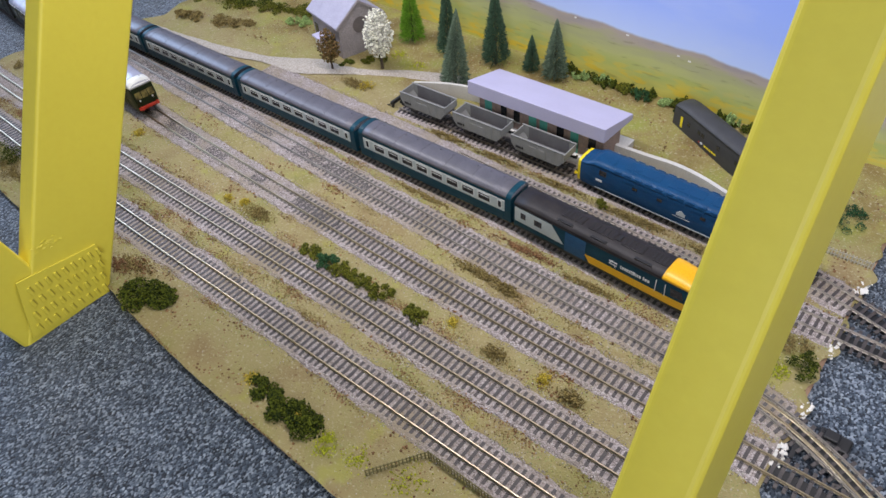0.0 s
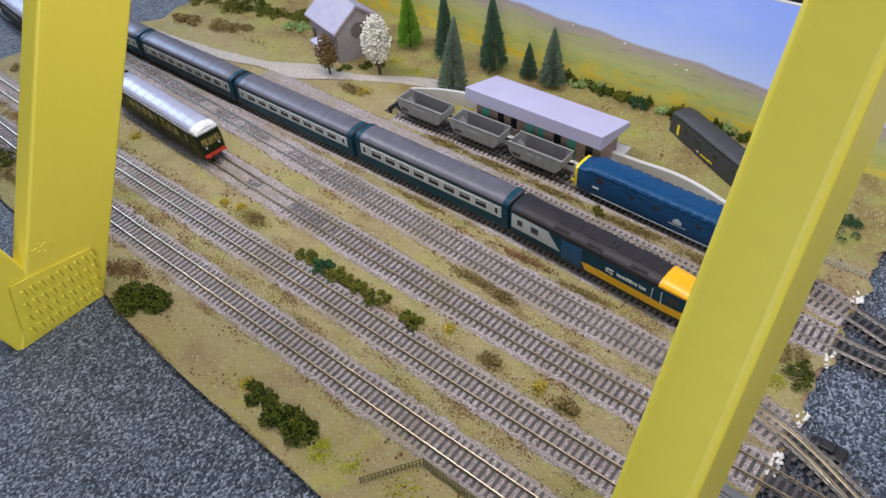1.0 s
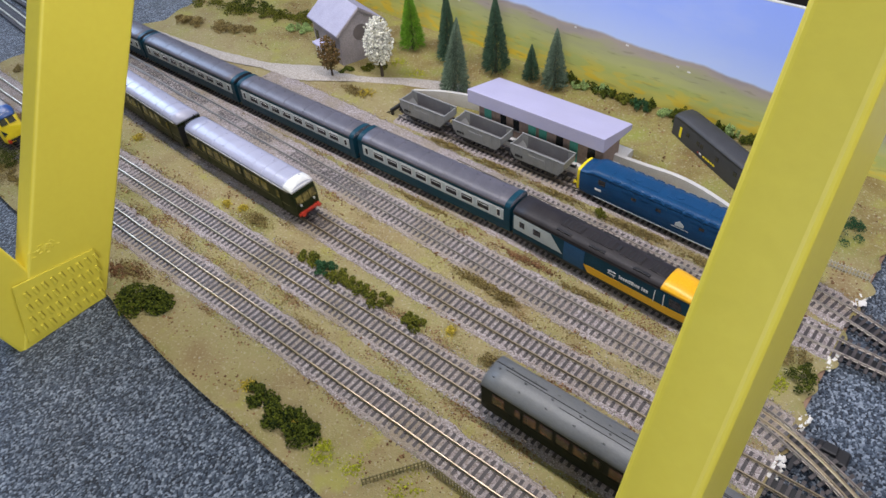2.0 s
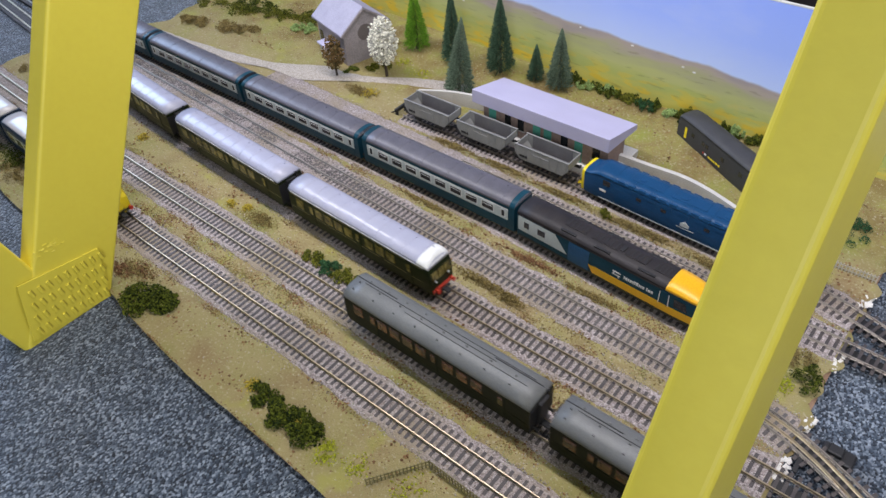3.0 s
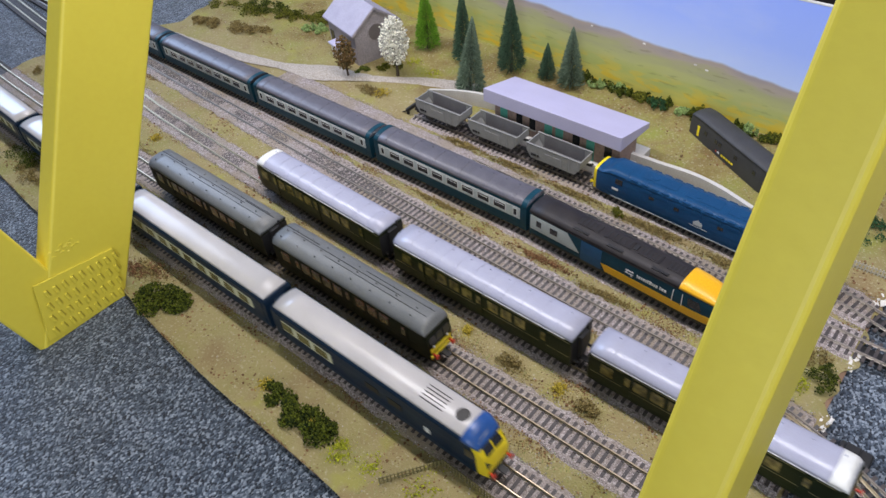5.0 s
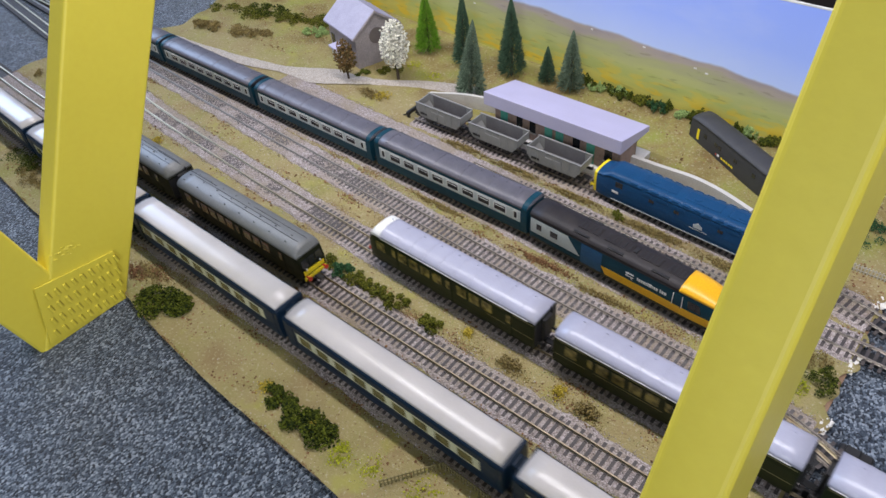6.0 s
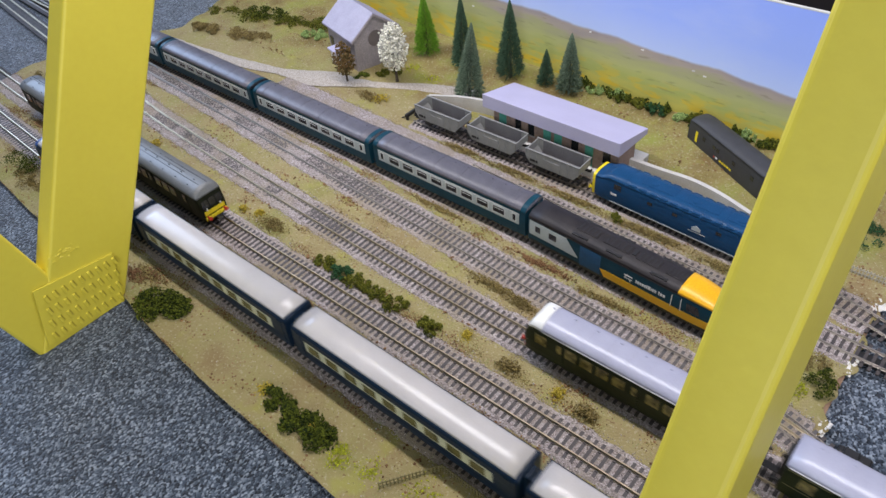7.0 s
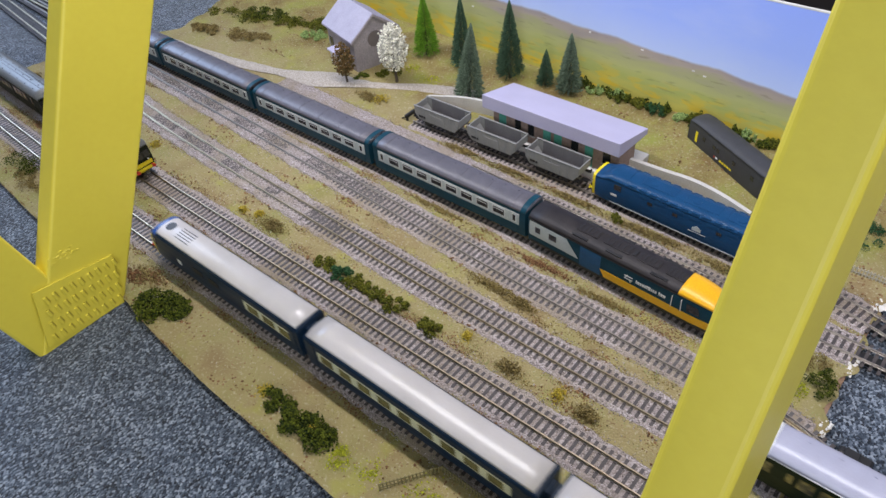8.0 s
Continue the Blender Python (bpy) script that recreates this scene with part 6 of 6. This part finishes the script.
def backdrop():
    root = thing("landscape_backdrop", "printed landscape sheet with fields, moor and blue sky", "backdrop", kind="structure")
    pts = hermite([(-1.5, 0.84), (-1.1, 0.812), (-0.8, 0.798), (-0.4, 0.789), (0.0, 0.789), (0.3, 0.795)])
    xs = linspace(-1.35, 0.30, 40)
    top = 0.178
    bm = grid_loft([[(x, pts(x), FLOOR), (x, pts(x) + 0.003, FLOOR), (x, pts(x) + 0.003, top), (x, pts(x), top)] for x in xs])
    part("sheet", bm, BACKDROP, root)
    for x, z, w in ((-0.372, 0.079, 0.004), (-0.300, 0.0705, 0.0035), (-0.285, 0.0675, 0.004), (-0.45, 0.083, 0.003), (-0.655, 0.070, 0.004)):
        part("printed_house", box(x, x + w, pts(x) - 0.0004, pts(x) + 0.001, z, z + 0.0018), WHITEPAINT, root)
    part("top_edge", grid_loft([[(x, pts(x) - 0.0003, top), (x, pts(x) + 0.0033, top), (x, pts(x) + 0.0033, top + 0.0015), (x, pts(x) - 0.0003, top + 0.0015)] for x in xs]), WHITEPAINT, root, "white cut edge")


# ---- painted trestles ----
def trestle_leg(root, foot_y, width, lean, x1, thick, top, shift=0.0, name="leg"):
    """Board standing on the floor and leaning by lean metres a metre; its face at x1."""
    def at(z):
        return foot_y + lean * (z - FLOOR)
    rings = []
    for z in linspace(FLOOR, top, 8):
        x = x1 + shift * (z - FLOOR)
        c = 0.0036
        y0, y1 = at(z), at(z) + width
        ring = []
        for cx, cy, a0 in ((x - c, y0 + c, -90), (x - c, y1 - c, 0), (x - thick + c, y1 - c, 90), (x - thick + c, y0 + c, 180)):
            for q in range(5):
                a = math.radians(a0 + 22.5 * q)
                ring.append((cx + c * math.cos(a), cy + c * math.sin(a), z))
        rings.append(ring)
    return part(name, grid_loft(rings), YELLOW, root)


def trestles():
    far = thing("trestle", "yellow-painted timber trestle with a punched nail plate", "trestle", "yellow trestles")
    trestle_leg(far, 0.0555, 0.0965, 0.547, -0.640, 0.028, 0.72)
    trestle_leg(far, 0.0530, 0.066, -0.235, -0.6412, 0.026, 0.72)
    pl = part("nail_plate", grid_loft([[(x, 0.080, 0.0635), (x, 0.0645, -0.004), (x, 0.1500, -0.0100), (x, 0.1615, 0.0520)] for x in (-0.6397, -0.6378)]), YELLOW, far, "painted-over punched steel nail plate")
    for r in range(4):
        for i in range(9):
            y = 0.0745 + 0.0092 * i + 0.004 * r
            z = 0.0035 + 0.0148 * r - 0.0006 * i
            m = pose(-0.6378, y, z, 8, 0, 0)
            key = "tab"
            if key not in SHARED:
                bm = box(-0.0006, 0.0016, -0.0014, 0.0014, -0.0048, 0.0044, 0.0005)
                SHARED[key] = mesh_of("tab", bm, YELLOW)
                # darker yellow beside each tab puts the tabs' shading into the colour
                SHARED["tab_shade"] = mesh_of("tab_shade", box(-0.0006, 0.0003, 0.0016, 0.0028, -0.0045, 0.0042), mat("tab_shade_yellow", (0.56, 0.46, 0.05), rough=0.5))
            part("tab", SHARED[key], None, pl, at=m)
            part("tab_shade", SHARED["tab_shade"], None, pl, at=m)
    rnd = random.Random(3)
    vs, fs = [], []
    for _ in range(26):
        y, z = 0.125 + rnd.gauss(0, 0.008), 0.082 + rnd.gauss(0, 0.003)
        blob(vs, fs, -0.6400, y, z, rnd.uniform(0.0008, 0.0022), rnd, (0.5, 1.6, 0.7))
    tagged(part("paint_drip", (vs, fs), YELLOW, far), "lumpy dried paint", kind="stuff")
    near = thing("trestle", "yellow-painted timber trestle beside the camera", "trestle", "yellow trestles")
    trestle_leg(near, 0.1988 - 0.569 * (0.349 - FLOOR), 0.100, 0.569, -0.0214 + 0.036 * (0.366 - FLOOR), 0.0306, 0.50, -0.036)
    trestle_leg(near, -0.0105, 0.066, -0.235, -0.0100, 0.028, 0.50)


# ---- the moving trains: distance of the leading end along its track ----
DMU_A = [(0, -0.886), (0.5, -0.802), (1, -0.716), (1.5, -0.627), (2, -0.535), (2.5, -0.44), (3, -0.336), (3.5, -0.238), (4, -0.143), (4.5, -0.051), (5, 0.045), (5.5, 0.1435), (6, 0.2415), (6.5, 0.3405), (7, 0.4465), (7.5, 0.548), (8, 0.649)]
DMU_B = [(0, 0.145), (0.5, 0.048), (1, -0.05), (1.5, -0.148), (2, -0.235), (2.5, -0.322), (3, -0.405), (3.5, -0.492), (4, -0.584), (4.5, -0.674), (5, -0.765), (5.5, -0.854), (6, -0.9415), (6.5, -1.026), (7, -1.115), (7.5, -1.192), (8, -1.271)]
EXPRESS = [(0, -1.505), (0.5, -1.377), (1, -1.248), (1.5, -1.119), (2, -0.989), (2.5, -0.859), (3, -0.728), (3.5, -0.596), (4, -0.459), (4.5, -0.325), (5, -0.186), (5.5, -0.045), (6, 0.096), (6.5, 0.233), (7, 0.375), (7.5, 0.514), (8, 0.658)]
MOVERS = []


def car_pose(k, xc, base=0.085, flip=False):
    line = LINES[k]
    ya, yb = line(xc - base), line(xc + base)
    return pose(xc, (ya + yb) / 2, 0.0002, 0, 0, math.degrees(math.atan2(yb - ya, 2 * base)))


def rolling_stock():
    # standing trains
    xj = (-0.3275, -0.5655, -0.8010, -1.0360, -1.271)
    low = Matrix.Diagonal((1, 1, 0.93, 1))
    first = mk_coach(car_pose(5, -0.4465) @ low)
    for a, b in zip(xj[1:], xj[2:]):
        copy_thing(first, car_pose(5, (a + b) / 2) @ low)
    power_car(pose(0, -0.002, 0) @ car_pose(5, -0.3275 + 0.001 + 0.114, 0.067) @ Matrix.Diagonal((1, 1, 0.90, 1)))
    diesel_loco(pose(0, -0.002, 0) @ car_pose(7, -0.3125 + 0.131, 0.083) @ Matrix.Diagonal((1, 1, 0.85, 1)))
    w = wagon(car_pose(7, -0.5520, 0.0185))
    copy_thing(w, car_pose(7, -0.4620, 0.0185))
    copy_thing(w, car_pose(7, -0.3715, 0.0185))
    parcels_van(pose(-0.185, 0.715, SOIL + 0.0035, 0, 0, -28.8))
    # green railcars with white domes
    g, lab = "cars of the green railcar set", "dark green diesel railcar with pale grey roof"
    set_a = [(railcar(Matrix(), g, lab + " and white front dome", DKGREEN, ROOFLILAC, AMBER, 1, ROOFWHITE), -0.114),
             (railcar(Matrix(), g, lab, DKGREEN, ROOFLILAC, AMBER, 0), -0.347),
             (railcar(Matrix(), g, lab + " and white rear dome", DKGREEN, ROOFLILAC, AMBER, -1, ROOFWHITE), -0.5825)]
    MOVERS.extend((ob, 3, DMU_A, off) for ob, off in set_a)
    # weathered railcars
    g, lab = "cars of the weathered railcar set", "weathered dark green diesel railcar with grey roof"
    set_b = [(railcar(Matrix(), g, lab, DKGREEN2, ROOFGREY, BROWNWIN, 0, weathered=True), 0.122),
             (railcar(Matrix(), g, lab + " and yellow cab panel", DKGREEN2, ROOFGREY, BROWNWIN, 1, face=YPANEL, weathered=True), 0.357)]
    MOVERS.extend((ob, 2, DMU_B, off) for ob, off in set_b)
    # navy express
    front = express_car(Matrix(), 1)
    mid = express_car(Matrix(), 0)
    cars = [(front, -0.129)]
    for i in range(3):
        cars.append((mid if i == 0 else copy_thing(mid, Matrix()), -0.129 - 0.2655 * (i + 1)))
    cars.append((express_car(Matrix(), -1), -0.129 - 0.2655 * 4))
    MOVERS.extend((ob, 1, EXPRESS, off) for ob, off in cars)


def motions():
    for ob, k, rows, off in MOVERS:
        walk(ob, [(t, car_pose(k, x + off)) for t, x in rows])


room()
scenery()
path_strip()
backdrop()
station()
chapel()
stop_block()
rolling_stock()
trestles()
greenery()
litter()
paling("picket_fence", "low olive wooden picket fence at the board's edge", [(-0.258, 0.160), (-0.2275, 0.2045), (-0.150, 0.2040)], 0.0105, 0.0030, FENCEWOOD, "fences")
paling("picket_fence", "pale grey wooden picket fence beside the siding", [(-0.080, 0.6280), (-0.003, 0.6300)], 0.0110, 0.0032, FENCEPALE, "fences")
tracks()
motions()
